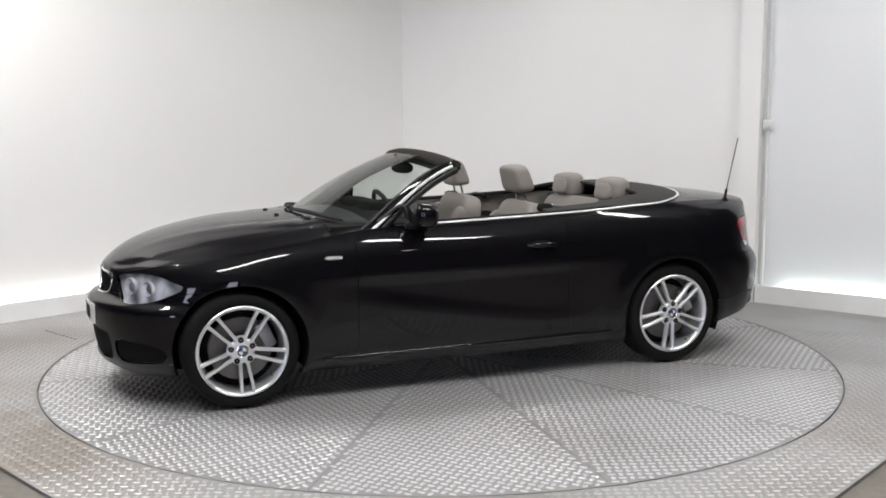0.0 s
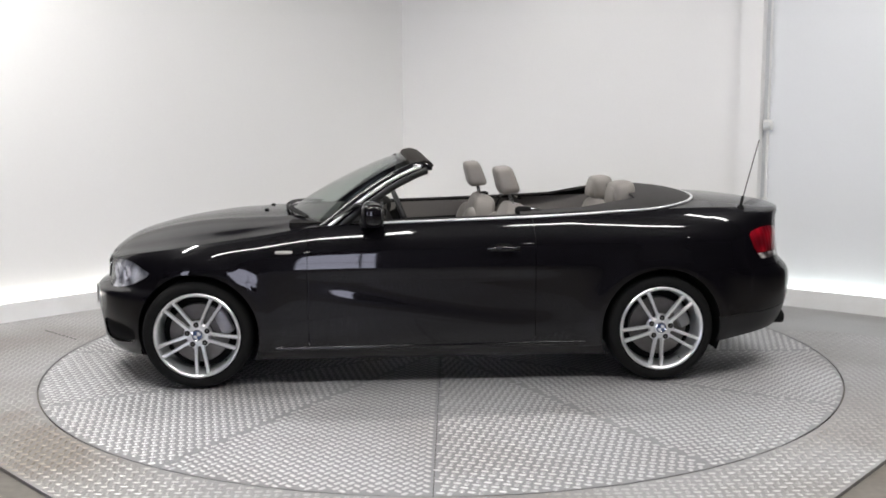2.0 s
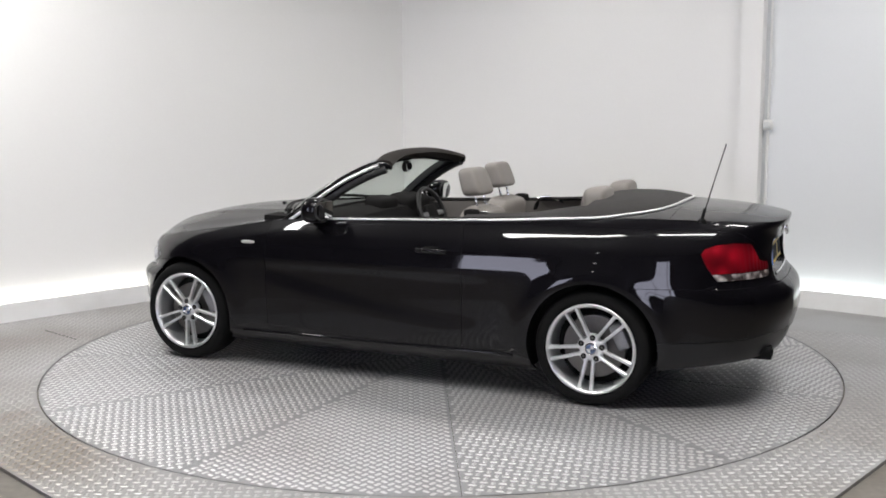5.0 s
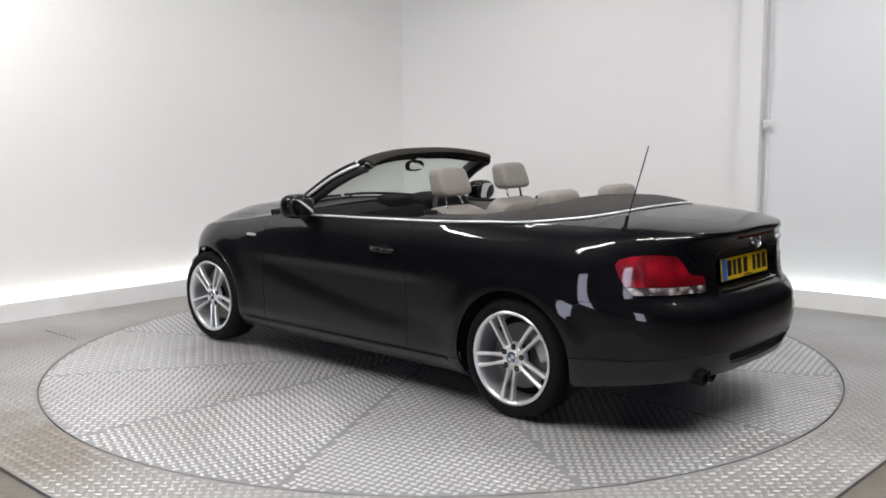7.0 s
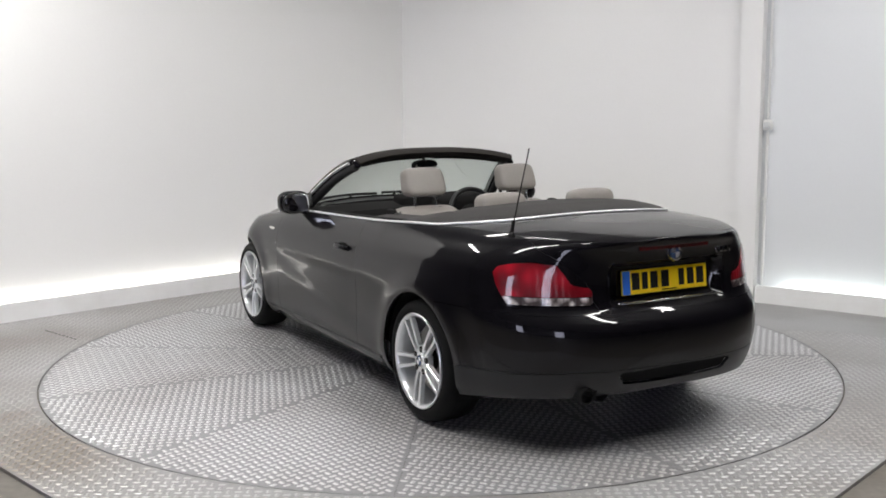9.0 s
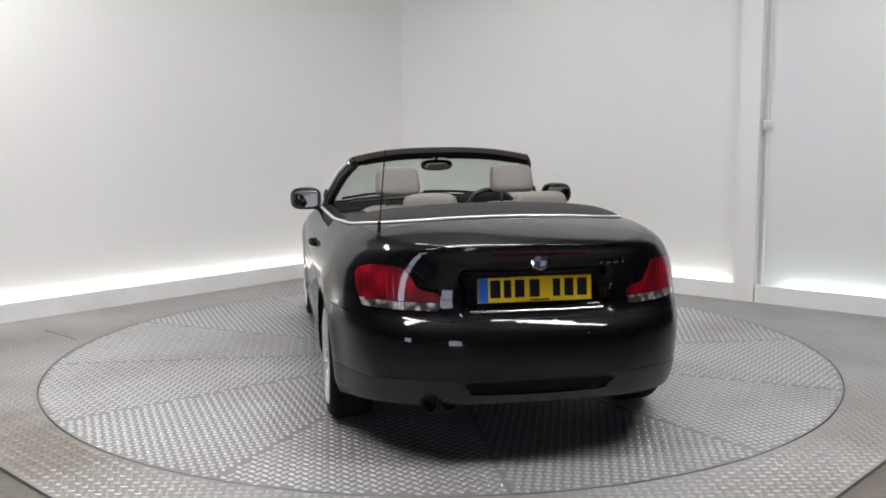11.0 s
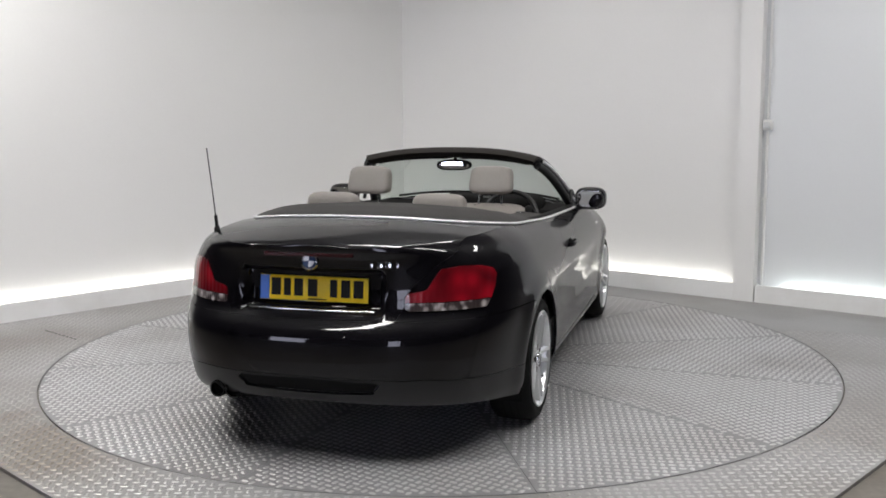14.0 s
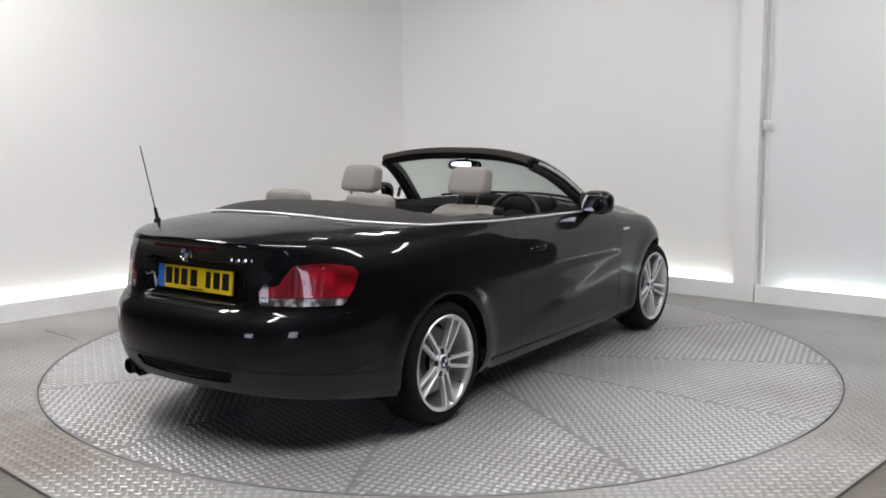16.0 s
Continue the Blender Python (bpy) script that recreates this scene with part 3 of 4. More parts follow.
def cut(fn, only, inside):
    """Splits the faces that carry one of the labels 'only' along fn(p) = 0; where fn < 0 they become 'inside'."""
    todo = [k for k, l in enumerate(LABEL) if l in only]
    used = {v for k in todo for v in F[k]}
    val = {v: fn(V[v]) for v in used}
    for k in todo:
        f = F[k]
        for a, b in zip(f, f[1:] + f[:1]):
            if val[a] * val[b] < 0:
                near, far = (a, b) if abs(val[a]) < abs(val[b]) else (b, a)
                if near in LOCK:
                    near, far = far, near
                    if near in LOCK:
                        continue
                lo, hi = V[near].copy(), V[far].copy()
                slo = val[near] > 0
                for _ in range(12):
                    mid = (lo + hi) / 2
                    if (fn(mid) > 0) == slo:
                        lo = mid
                    else:
                        hi = mid
                V[near] = mid
                val[near] = 0.0
                LOCK.add(near)
    for k in todo:
        f = F[k]
        s = [val[v] for v in f]
        if len(f) == 4 and min(s) < 0 < max(s):
            d = 0 if s[0] == 0 and s[2] == 0 else 1 if s[1] == 0 and s[3] == 0 else None
            if d is not None:
                g = f[d:] + f[:d]
                F[k] = (g[0], g[1], g[2])
                F.append((g[0], g[2], g[3]))
                if val[g[3]] < 0:
                    LABEL.append(inside)
                else:
                    LABEL.append(LABEL[k])
                s = [val[v] for v in F[k]]
        if sum(s) < 0:
            LABEL[k] = inside


def polygon(points):
    """Signed distance to a closed outline: negative inside."""
    p = np.array(points, float)
    q = np.roll(p, -1, 0)

    def f(u, v):
        c = np.array((u, v))
        d = q - p
        t = np.clip(((c - p) * d).sum(1) / (d * d).sum(1), 0, 1)
        dist = np.sqrt(((c - p - d * t[:, None]) ** 2).sum(1)).min()
        cross = ((p[:, 1] > v) != (q[:, 1] > v)) & (u < d[:, 0] * (v - p[:, 1]) / np.where(d[:, 1] == 0, 1e-9, d[:, 1]) + p[:, 0])
        return -dist if cross.sum() % 2 else dist
    return f


ARCH = 0.350
for hub in (2.66, 0.0):
    cut(lambda p, hub=hub: math.hypot(p.x - hub, p.z - 0.315) - ARCH if p.y > 0.5 else 1.0, {"side"}, "hole")

lamp_shape = polygon(spline([(0.36, 0.62), (0.352, 0.684), (0.50, 0.712), (0.62, 0.706), (0.70, 0.676), (0.738, 0.648), (0.66, 0.592), (0.555, 0.556), (0.415, 0.566)], 60, True))
cut(lambda p: lamp_shape(p.y, p.z) if p.x > 2.7 else 1.0, {"side"}, "headlamp")


def tail_angle(p):
    return math.degrees(math.atan2(p.y / 0.875, -p.x / 0.93)) if p.x < -0.2 else 90.0


tail_shape = polygon([(28.6 / 50, 0.695), (28.6 / 50, 0.770), (34.5 / 50, 0.787), (36.3 / 50, 0.830), (38.6 / 50, 0.876), (45 / 50, 0.885), (51 / 50, 0.878), (55.2 / 50, 0.862), (56.5 / 50, 0.835), (55.2 / 50, 0.775), (53.6 / 50, 0.735), (51.8 / 50, 0.695)])
cut(lambda p: tail_shape(tail_angle(p) / 50, p.z) if p.x < -0.2 else 1.0, {"side"}, "tail_lamp")
cut(lambda p: p.z - 0.732, {"tail_lamp"}, "tail_strip")

chrome_line = lambda p: ((0.9 - p.x) / 1.235) ** 3.5 + (abs(p.y) / 0.80) ** 3.5 - 1 if p.x < 0.9 else -1.0
cut(chrome_line, {"deck"}, "tonneau")
cut(lambda p: max(0.10 - p.x, abs(p.y) - 0.60), {"tonneau"}, "hole")
boot_shape = polygon([(-0.2, 0.655), (0.395, 0.655), (0.43, 0.72), (0.45, 0.79), (0.54, 0.88), (0.62, 0.94), (0.66, 1.3), (-0.2, 1.3)])
cut(lambda p: boot_shape(p.y, p.z) if p.x < -0.5 else 1.0, {"side"}, "boot_lid")
cut(lambda p: max(abs(p.y) - 0.665 - 0.05 * (p.x + 0.9), p.x + 0.36), {"deck"}, "boot_lid")
cut(lambda p: (2.20 - 0.34 * (abs(p.y) / 0.75) ** 2.2) - p.x, {"bonnet"}, "bonnet_panel")
cut(lambda p: max(p.z - 0.235 - 0.01 * (2.3 - p.x), p.x - 2.6, 0.05 - p.x), {"side"}, "sill")
cut(lambda p: max(p.z - 0.655, p.x + 0.2), {"side"}, "rear_bumper")
cut(lambda p: max(p.z - (0.585 if p.y < 0.60 else 0.585 + 0.25 * (p.y - 0.60)), 2.70 - p.x), {"side"}, "front_bumper")
cut(lambda p: 2.03 - p.x, {"side"}, "front_wing")
cut(lambda p: 0.735 + 0.12 * max(0, p.z - 0.86) - p.x, {"side"}, "door")
kidney = polygon(spline([(0.035, 0.575), (0.035, 0.682), (0.14, 0.690), (0.27, 0.684), (0.30, 0.635), (0.25, 0.580), (0.13, 0.566)], 40, True))
cut(lambda p: kidney(p.y, p.z) if p.x > 3 else 1.0, {"front_bumper", "front_wing"}, "grille_hole")
intake = polygon(spline([(-0.3, 0.225), (0.30, 0.225), (0.40, 0.26), (0.40, 0.36), (0.30, 0.385), (-0.3, 0.385)], 50, True))
cut(lambda p: intake(p.y, p.z) if p.x > 3 else 1.0, {"front_bumper"}, "intake")
side_intake = polygon(spline([(0.47, 0.238), (0.66, 0.246), (0.725, 0.28), (0.71, 0.335), (0.60, 0.352), (0.47, 0.350)], 40, True))
cut(lambda p: side_intake(p.y, p.z) if p.x > 2.9 else 1.0, {"front_bumper"}, "intake")
valance = polygon(spline([(-0.2, 0.330), (0.26, 0.332), (0.31, 0.352), (0.335, 0.385), (0.25, 0.392), (-0.2, 0.392)], 50, True))
cut(lambda p: valance(p.y, p.z) if p.x < -0.8 else 1.0, {"rear_bumper"}, "valance")
cut(lambda p: p.z - 0.405 + 0.10 * max(0, p.y - 0.55), {"rear_bumper"}, "diffuser")


def panel(labels, halves, name, mat, label="", gap=0.0015, depth=0.014, sink=0.0, parent=None, swell=None):
    """One body panel out of the surface, with its edges turned in and a shut line round it."""
    keep = [f for f, l in zip(F, LABEL) if l in labels]
    bm = bmesh.new()
    seen = {}

    def vert(v, side):
        p = V[v]
        key = (v, side if p.y > 1e-6 else 1)
        if key not in seen:
            seen[key] = bm.verts.new((p.x, p.y * side, p.z))
        return seen[key]
    for side in halves:
        for f in keep:
            vs = [vert(v, side) for v in (f if side > 0 else f[::-1])]
            try:
                bm.faces.new(vs)
            except ValueError:
                pass
    bmesh.ops.remove_doubles(bm, verts=bm.verts, dist=1e-6)
    bm.normal_update()
    if sum(f.normal.dot(f.calc_center_median() - Vector((1.2, 0, 0.45))) * f.calc_area() for f in bm.faces) < 0:
        bmesh.ops.reverse_faces(bm, faces=bm.faces)
        bm.normal_update()
    rim = [e for e in bm.edges if e.is_boundary]
    edge_verts = {v for e in rim for v in e.verts}
    normal = {v: v.normal.copy() for v in bm.verts}
    move = {}
    for v in edge_verts:
        d = Vector()
        for f in v.link_faces:
            d += (f.calc_center_median() - v.co).normalized()
        move[v] = d.normalized() * gap if d.length > 1e-6 else Vector()
    for v in edge_verts:
        v.co += move[v]
    if swell:
        for v in bm.verts:
            v.co.z += swell(v.co)
    if sink:
        for v in bm.verts:
            v.co -= normal[v] * sink
    if depth:
        low = {v: bm.verts.new(v.co - normal[v] * depth) for v in edge_verts}
        for e in rim:
            a, b = e.verts
            loop = e.link_faces[0].loops[:]
            fwd = any(l.vert == a and l.link_loop_next.vert == b for l in loop)
            bm.faces.new((b, a, low[a], low[b]) if fwd else (a, b, low[b], low[a]))
    return fix(name, bm, mat, label, 38, parent)


BOTH = (1, -1)
DOORS, HEADLAMPS = {}, {}
panel({"bonnet_panel"}, BOTH, "bonnet", PAINT)
panel({"bonnet"}, BOTH, "scuttle", TRIM, "matt black panel under the wipers", sink=0.012)
front_bumper = panel({"front_bumper"}, BOTH, "front_bumper", PAINT)
rear_bumper = panel({"rear_bumper"}, BOTH, "rear_bumper", PAINT)
panel({"diffuser"}, BOTH, "rear_apron", material("dark_grey_apron", (0.010, 0.010, 0.011), 0.4, grain=0.1, scale=300, coat=0.15, specular=0.3), "satin dark grey lower bumper")
panel({"valance"}, BOTH, "valance_grille", DARK_GAP, "black mesh insert in the bumper", sink=0.013)
panel({"intake"}, BOTH, "air_intake", DARK_GAP, "black air intake", sink=0.011, depth=0.0)
panel({"grille_hole"}, BOTH, "grille_backing", DARK_GAP, "", sink=0.011, depth=0.0)
panel({"boot_lid"}, BOTH, "boot_lid", PAINT)
panel({"tonneau"}, BOTH, "tonneau", FABRIC, "charcoal fabric over the folded roof", sink=-0.004, swell=lambda p: 0.036 * min(1.0, max(0.0, -chrome_line(p) * 2.2)) ** 0.6 * min(1.0, max(0.0, (0.42 - p.x) / 0.3)))
panel({"deck"}, BOTH, "rear_deck", PAINT, gap=0.0006)
for side in BOTH:
    panel({"front_wing"}, (side,), "front_wing", PAINT)
    DOORS[side] = panel({"door"}, (side,), "door", PAINT, "black door with a bright waist moulding")
    panel({"side"}, (side,), "rear_quarter", PAINT, gap=0.0008)
    panel({"sill"}, (side,), "sill", PAINT)
    HEADLAMPS[side] = panel({"headlamp"}, (side,), "headlamp", LAMP_COVER, "silver headlamp behind a clear cover", sink=-0.002, depth=0.004)
    HEADLAMPS[side].visible_shadow = False
    panel({"headlamp"}, (side,), "lamp_reflector", LAMP_SILVER, "silver reflector inside the headlamp", sink=0.022, gap=0.0, depth=0.0).parent = HEADLAMPS[side]
    rear_lamp = panel({"tail_lamp"}, (side,), "tail_lamp", RED_LENS, "glossy red tail lamp", sink=-0.003)
    panel({"tail_strip"}, (side,), "reversing_lamp", CLEAR_LENS, "clear ribbed lamp strip", sink=-0.003).parent = rear_lamp


# ---- soft shapes ----
def pillow(sx, sy, sz, m=Matrix(), e=0.35, n=28, k=18):
    """A rounded cushion: a superellipsoid of that size."""
    verts, faces = [], []
    f = lambda c, q: math.copysign(abs(c) ** q, c)
    for i in range(k + 1):
        p = -math.pi / 2 + math.pi * i / k
        for j in range(n):
            a = 2 * math.pi * j / n
            verts.append(m @ Vector((sx / 2 * f(math.cos(p), e) * f(math.cos(a), e), sy / 2 * f(math.cos(p), e) * f(math.sin(a), e), sz / 2 * f(math.sin(p), e))))
    for i in range(k):
        for j in range(n):
            faces.append((i * n + j, i * n + (j + 1) % n, (i + 1) * n + (j + 1) % n, (i + 1) * n + j))
    bm = from_lists(verts, faces)
    bmesh.ops.remove_doubles(bm, verts=bm.verts, dist=1e-5)
    bmesh.ops.recalc_face_normals(bm, faces=bm.faces)
    return bm


def tube(points, r, n=10, samples=None, closed=False, sx=1.0, sy=1.0, up=(0, 0, 1)):
    path = spline(points, samples or len(points) * 6, closed)
    return sweep(path, ring(r, n, sx, sy), up, closed)


# ---- underbody, wheel wells and cabin shell ----
def box_shell(x0, x1, w, z0, z1):
    """An open-topped tray."""
    c = [(x0, -w, z0), (x1, -w, z0), (x1, w, z0), (x0, w, z0), (x0, -w, z1), (x1, -w, z1), (x1, w, z1), (x0, w, z1)]
    return from_lists(c, [(0, 1, 2, 3), (0, 4, 5, 1), (1, 5, 6, 2), (2, 6, 7, 3), (3, 7, 4, 0)])


fix("cabin_floor", box_shell(0.05, 2.0, 0.70, 0.26, 0.90), CABIN, "dark carpeted cabin floor", None)
fix("underbody", block(3.1, 1.20, 0.06, pose(1.22, 0, 0.23), 0.02), DARK_GAP, smooth=None)
fix("engine_bay", block(0.95, 1.0, 0.36, pose(2.55, 0, 0.46), 0.05), DARK_GAP, smooth=None)
fix("boot_floor", block(0.75, 1.05, 0.45, pose(-0.42, 0, 0.55), 0.06), DARK_GAP, smooth=None)
for hub in (2.66, 0.0):
    for side in BOTH:
        well = bmesh.new()
        arc = [(hub + 0.362 * math.cos(a), 0.315 + 0.362 * math.sin(a)) for a in np.linspace(radians(-22), radians(202), 30)]
        flank = lambda x, z: 0.845 if x < 2.55 else 0.84 * math.sqrt(1 - ((x - 2.55) / 0.85) ** 2.35) - 0.012 if z < 0.50 else 0.83 * math.sqrt(1 - ((x - 2.55) / 0.82) ** 2) - 0.025
        vs = [[well.verts.new((x, (flank(x, z) if outer else 0.56) * side, z)) for x, z in arc] for outer in (1, 0)]
        for i in range(len(arc) - 1):
            well.faces.new((vs[0][i], vs[0][i + 1], vs[1][i + 1], vs[1][i]))
        well.faces.new(vs[1])
        fix("wheel_well", well, DARK_GAP, smooth=None)

# ---- wheels ----
def spoke(a, off, m):
    """One of a pair of tapering spokes, at the angle a and set off to one side."""
    stations = [(0.050, 0.62, 0.0105, -0.004), (0.085, 0.66, 0.0088, 0.002), (0.15, 0.86, 0.0086, 0.008), (0.208, 1.0, 0.0098, 0.011), (0.229, 1.05, 0.0135, 0.012)]
    bm = bmesh.new()
    rows = []
    for r, o, w, z in stations:
        prof = [(-w, z - 0.026), (-w * 0.95, z - 0.004), (-w * 0.6, z), (w * 0.6, z), (w * 0.95, z - 0.004), (w, z - 0.026)]
        rows.append([bm.verts.new(m @ Vector((r * math.cos(a) - (off * o + u) * math.sin(a), r * math.sin(a) + (off * o + u) * math.cos(a), v))) for u, v in prof])
    for p, q in zip(rows, rows[1:]):
        for i in range(5):
            bm.faces.new((p[i], p[i + 1], q[i + 1], q[i]))
    bm.faces.new(rows[0])
    bm.faces.new(rows[-1][::-1])
    bmesh.ops.recalc_face_normals(bm, faces=bm.faces)
    return bm


def build_wheel(m, start):
    """A wheel whose outer face looks along the local z axis; m puts it on the car."""
    turn = lambda a: pose(0, 0, 0, 0, 0, a)
    wheel = part("wheel", lathe([(0.240, 0.008), (0.2445, 0.014), (0.240, 0.018), (0.230, 0.014), (0.223, 0.004), (0.220, -0.022), (0.240, -0.024)], 72), ALLOY, car, "silver alloy wheel with five double spokes", 40)
    wheel.matrix_basis = m
    part("tyre", lathe([(0.238, -0.012), (0.239, 0.004), (0.256, 0.014), (0.276, 0.017), (0.294, 0.010), (0.305, -0.004), (0.3125, -0.026), (0.3145, -0.06), (0.3145, -0.15), (0.309, -0.185), (0.29, -0.20), (0.25, -0.195)], 72), RUBBER, wheel, "black low-profile tyre", 60)
    part("barrel", lathe([(0.2205, -0.022), (0.219, -0.05), (0.212, -0.12), (0.222, -0.18), (0.244, -0.185), (0.246, -0.10)], 64), ALLOY, wheel, "silver inside of the wheel", 40)
    grooves = bmesh.new()
    for z in (-0.055, -0.09, -0.125):
        merge(grooves, lathe([(0.3149, z - 0.004), (0.3151, z), (0.3149, z + 0.004)], 64))
    part("tread_groove", grooves, DARK_GAP, wheel, smooth=None)
    for k in range(5):
        for off in (-0.031, 0.031):
            part("spoke", spoke(radians(start + 72 * k), off, Matrix()), ALLOY, wheel, smooth=35)
    hub_form = lathe([(0.0, -0.001), (0.036, -0.001), (0.040, -0.006), (0.066, -0.004), (0.078, -0.010), (0.080, -0.034), (0.0, -0.034)], 80)
    for v in hub_form.verts:
        r = math.hypot(v.co.x, v.co.y)
        if r > 0.05:
            # five lobes round the bolts, drawn in between each pair of spokes
            pull = 1 - 0.17 * max(0.0, math.cos(5 * (math.atan2(v.co.y, v.co.x) - radians(start)))) ** 2 * min(1, (r - 0.05) / 0.02)
            v.co.x, v.co.y = v.co.x * pull, v.co.y * pull
    part("hub", hub_form, ALLOY, wheel, smooth=40)
    part("centre_cap", lathe([(0.0, 0.005), (0.026, 0.004), (0.031, 0.002), (0.033, -0.004)], 32), BADGE_BLUE, wheel, "round blue and white wheel badge", 40)
    part("cap_ring", lathe([(0.0265, 0.0048), (0.0285, 0.0062), (0.0325, 0.005), (0.034, -0.002)], 32), CHROME, wheel, smooth=40)
    cap = bmesh.new()
    for a in (0, 180):
        quarter = [(0, 0)] + [(0.021 * math.cos(radians(b)), 0.021 * math.sin(radians(b))) for b in range(a, a + 91, 15)]
        cap.faces.new([cap.verts.new((x, y, 0.0056)) for x, y in quarter])
    part("cap_inlay", cap, ALLOY, wheel, smooth=None)
    for k in range(5):
        a = radians(start + 36 + 72 * k)
        part("bolt_hole", round_bar(0.0155, 0.0155, 0.008, pose(0.059 * math.cos(a), 0.059 * math.sin(a), -0.0105), 16), DARK_GAP, wheel, smooth=None)
        part("wheel_bolt", round_bar(0.0085, 0.007, 0.008, pose(0.059 * math.cos(a), 0.059 * math.sin(a), -0.0095), 6), STEEL, wheel, smooth=None)
    part("valve", round_bar(0.003, 0.003, 0.025, pose(0.214 * math.cos(radians(start + 40)), 0.214 * math.sin(radians(start + 40)), -0.03), 8), INK, wheel, smooth=None)
    part("brake_disc", lathe([(0.06, -0.075), (0.168, -0.075), (0.170, -0.078), (0.170, -0.10), (0.06, -0.10)], 48), STEEL, wheel, "grey steel brake disc", 30)
    part("wheel_back", lathe([(0.0, -0.125), (0.222, -0.125)], 40), DARK_GAP, wheel, smooth=None)
    cal = block(0.07, 0.15, 0.07, turn(205) @ pose(0.150, 0, -0.088), 0.015)
    part("brake_caliper", cal, ALLOY_DARK, wheel, "dark grey brake caliper", 30)
    return wheel


for hub, wide, starts in ((2.66, 0.836, (96, -90)), (0.0, 0.856, (83, -80))):
    for side, start in zip(BOTH, starts):
        build_wheel(pose(hub + OX, wide * side + OY, 0.3145, -90 * side, 0, 0), start)

# ---- windscreen ----
NB = 25
base_line = [Vector((2.19 - 0.26 * abs(u) ** 2.1, 0.735 * u, 0.965 - 0.045 * abs(u) ** 2.5)) for u in np.linspace(-1, 1, NB)]
head_line = [Vector((1.485 - 0.075 * abs(u) ** 2.4, 0.585 * u, 1.312 - 0.055 * abs(u) ** 2.6)) for u in np.linspace(-1, 1, NB)]
pane = []
for j in range(13):
    t = j / 12
    for b, h in zip(base_line, head_line):
        p = b.lerp(h, t)
        pane.append(p + Vector((0.35, 0, 0.6)).normalized() * 0.028 * 4 * t * (1 - t))
screen = fix("windscreen", from_lists(pane, [(j * NB + i, j * NB + i + 1, (j + 1) * NB + i + 1, (j + 1) * NB + i) for j in range(12) for i in range(NB - 1)]), GLASS, "clear faintly green windscreen", 180)
screen.visible_shadow = False
# black header of the frame, thick in the middle of the car's width as at its ends
head_path = [p + Vector((-0.052, 0, 0.006)) for p in head_line]
fix("screen_header", sweep(head_path, [(-0.062, -0.012), (-0.040, 0.012), (0.0, 0.020), (0.045, 0.010), (0.068, -0.024), (0.060, -0.046), (0.02, -0.050), (-0.03, -0.036)]), HEADER_CLOTH, "dark brown-black lined header of the windscreen frame", 50)
for x0, x1 in ((-0.92, -0.08), (0.08, 0.92)):
    ys = np.linspace(0.56 * x0, 0.56 * x1, 9)
    fix("sun_visor", sweep([(1.475 - 0.07 * abs(y / 0.585) ** 2.4, y, 1.268 - 0.05 * abs(y / 0.585) ** 2.6) for y in ys], [(-0.045, -0.006), (-0.045, 0.006), (0.045, 0.006), (0.045, -0.006)]), CABIN, "dark folded sun visor", 30)
for side in BOTH:
    a, b = base_line[-1], head_line[-1]
    line = [Vector((p.x, p.y * side, p.z)) for p in (a + Vector((0.10, 0.012, -0.045)), a, a.lerp(b, 0.35) + Vector((0.008, 0.004, 0.014)), a.lerp(b, 0.7) + Vector((0.010, 0.004, 0.016)), b + Vector((-0.02, -0.004, -0.004)), b + Vector((-0.10, -0.022, -0.024)))]
    path = spline(line, 26)
    fix("windscreen_pillar", sweep(path, [(-0.030, -0.040), (-0.034, 0.004), (-0.012, 0.026), (0.014, 0.026), (0.032, 0.002), (0.030, -0.040)], scales=[1.0] * 19 + [0.97, 0.9, 0.8, 0.68, 0.55, 0.42, 0.28]), PAINT, "gloss black windscreen pillar", 45)
    edge = [p + np.array((-0.012, 0.030 * side, -0.006)) for p in path[3:21]]
    fix("pillar_trim", sweep(edge, ring(0.010, 8)), SATIN, "bright pillar moulding", 60)
    seal = [p + np.array((-0.045, -0.004 * side, -0.026)) for p in path[3:21]]
    fix("pillar_seal", sweep(seal, ring(0.027, 10)), TRIM, "black rubber pillar seal", 60)
    fix("quarter_pane_frame", tube([(1.88, 0.745 * side, 0.955), (1.74, 0.735 * side, 1.04), (1.70, 0.745 * side, 0.965)], 0.012, 8), TRIM, "black mirror triangle", 60)
# wipers lie at the foot of the screen
for y0, y1 in ((0.60, 0.02), (-0.02, -0.60)):
    at = lambda y, lift: Vector((2.185 - 0.26 * abs(y / 0.735) ** 2.1 + 0.03, y, 0.975 - 0.045 * abs(y / 0.735) ** 2.5 + lift))
    arm = fix("wiper", tube([at(y0, 0.012), at(y0 * 0.7 + y1 * 0.3, 0.014), at(y0 * 0.35 + y1 * 0.65, 0.012), at(y1, 0.008)], 0.009, 8), INK, "black windscreen wiper", 60)
    blade = tube([at(y0 * 0.95, 0.004) + Vector((-0.02, 0, 0.006)), at((y0 + y1) / 2, 0.012) + Vector((-0.02, 0, 0.006)), at(y1 + 0.02, 0.006) + Vector((-0.02, 0, 0.006))], 0.006, 6)
    fix("wiper_blade", blade, INK, smooth=60).parent = arm
for y in (0.18, -0.18, 0.0):
    if y:
        fix("washer_jet", pillow(0.03, 0.022, 0.014, pose(2.33, y, deck_z(2.33, abs(y), 0.77, 0.87) + 0.004), 0.7, 12, 8), INK, smooth=60)

# ---- trim along the waist ----
def waist(x):
    return skin_point(("side", x, 0), 1.0) if x > 0 else None


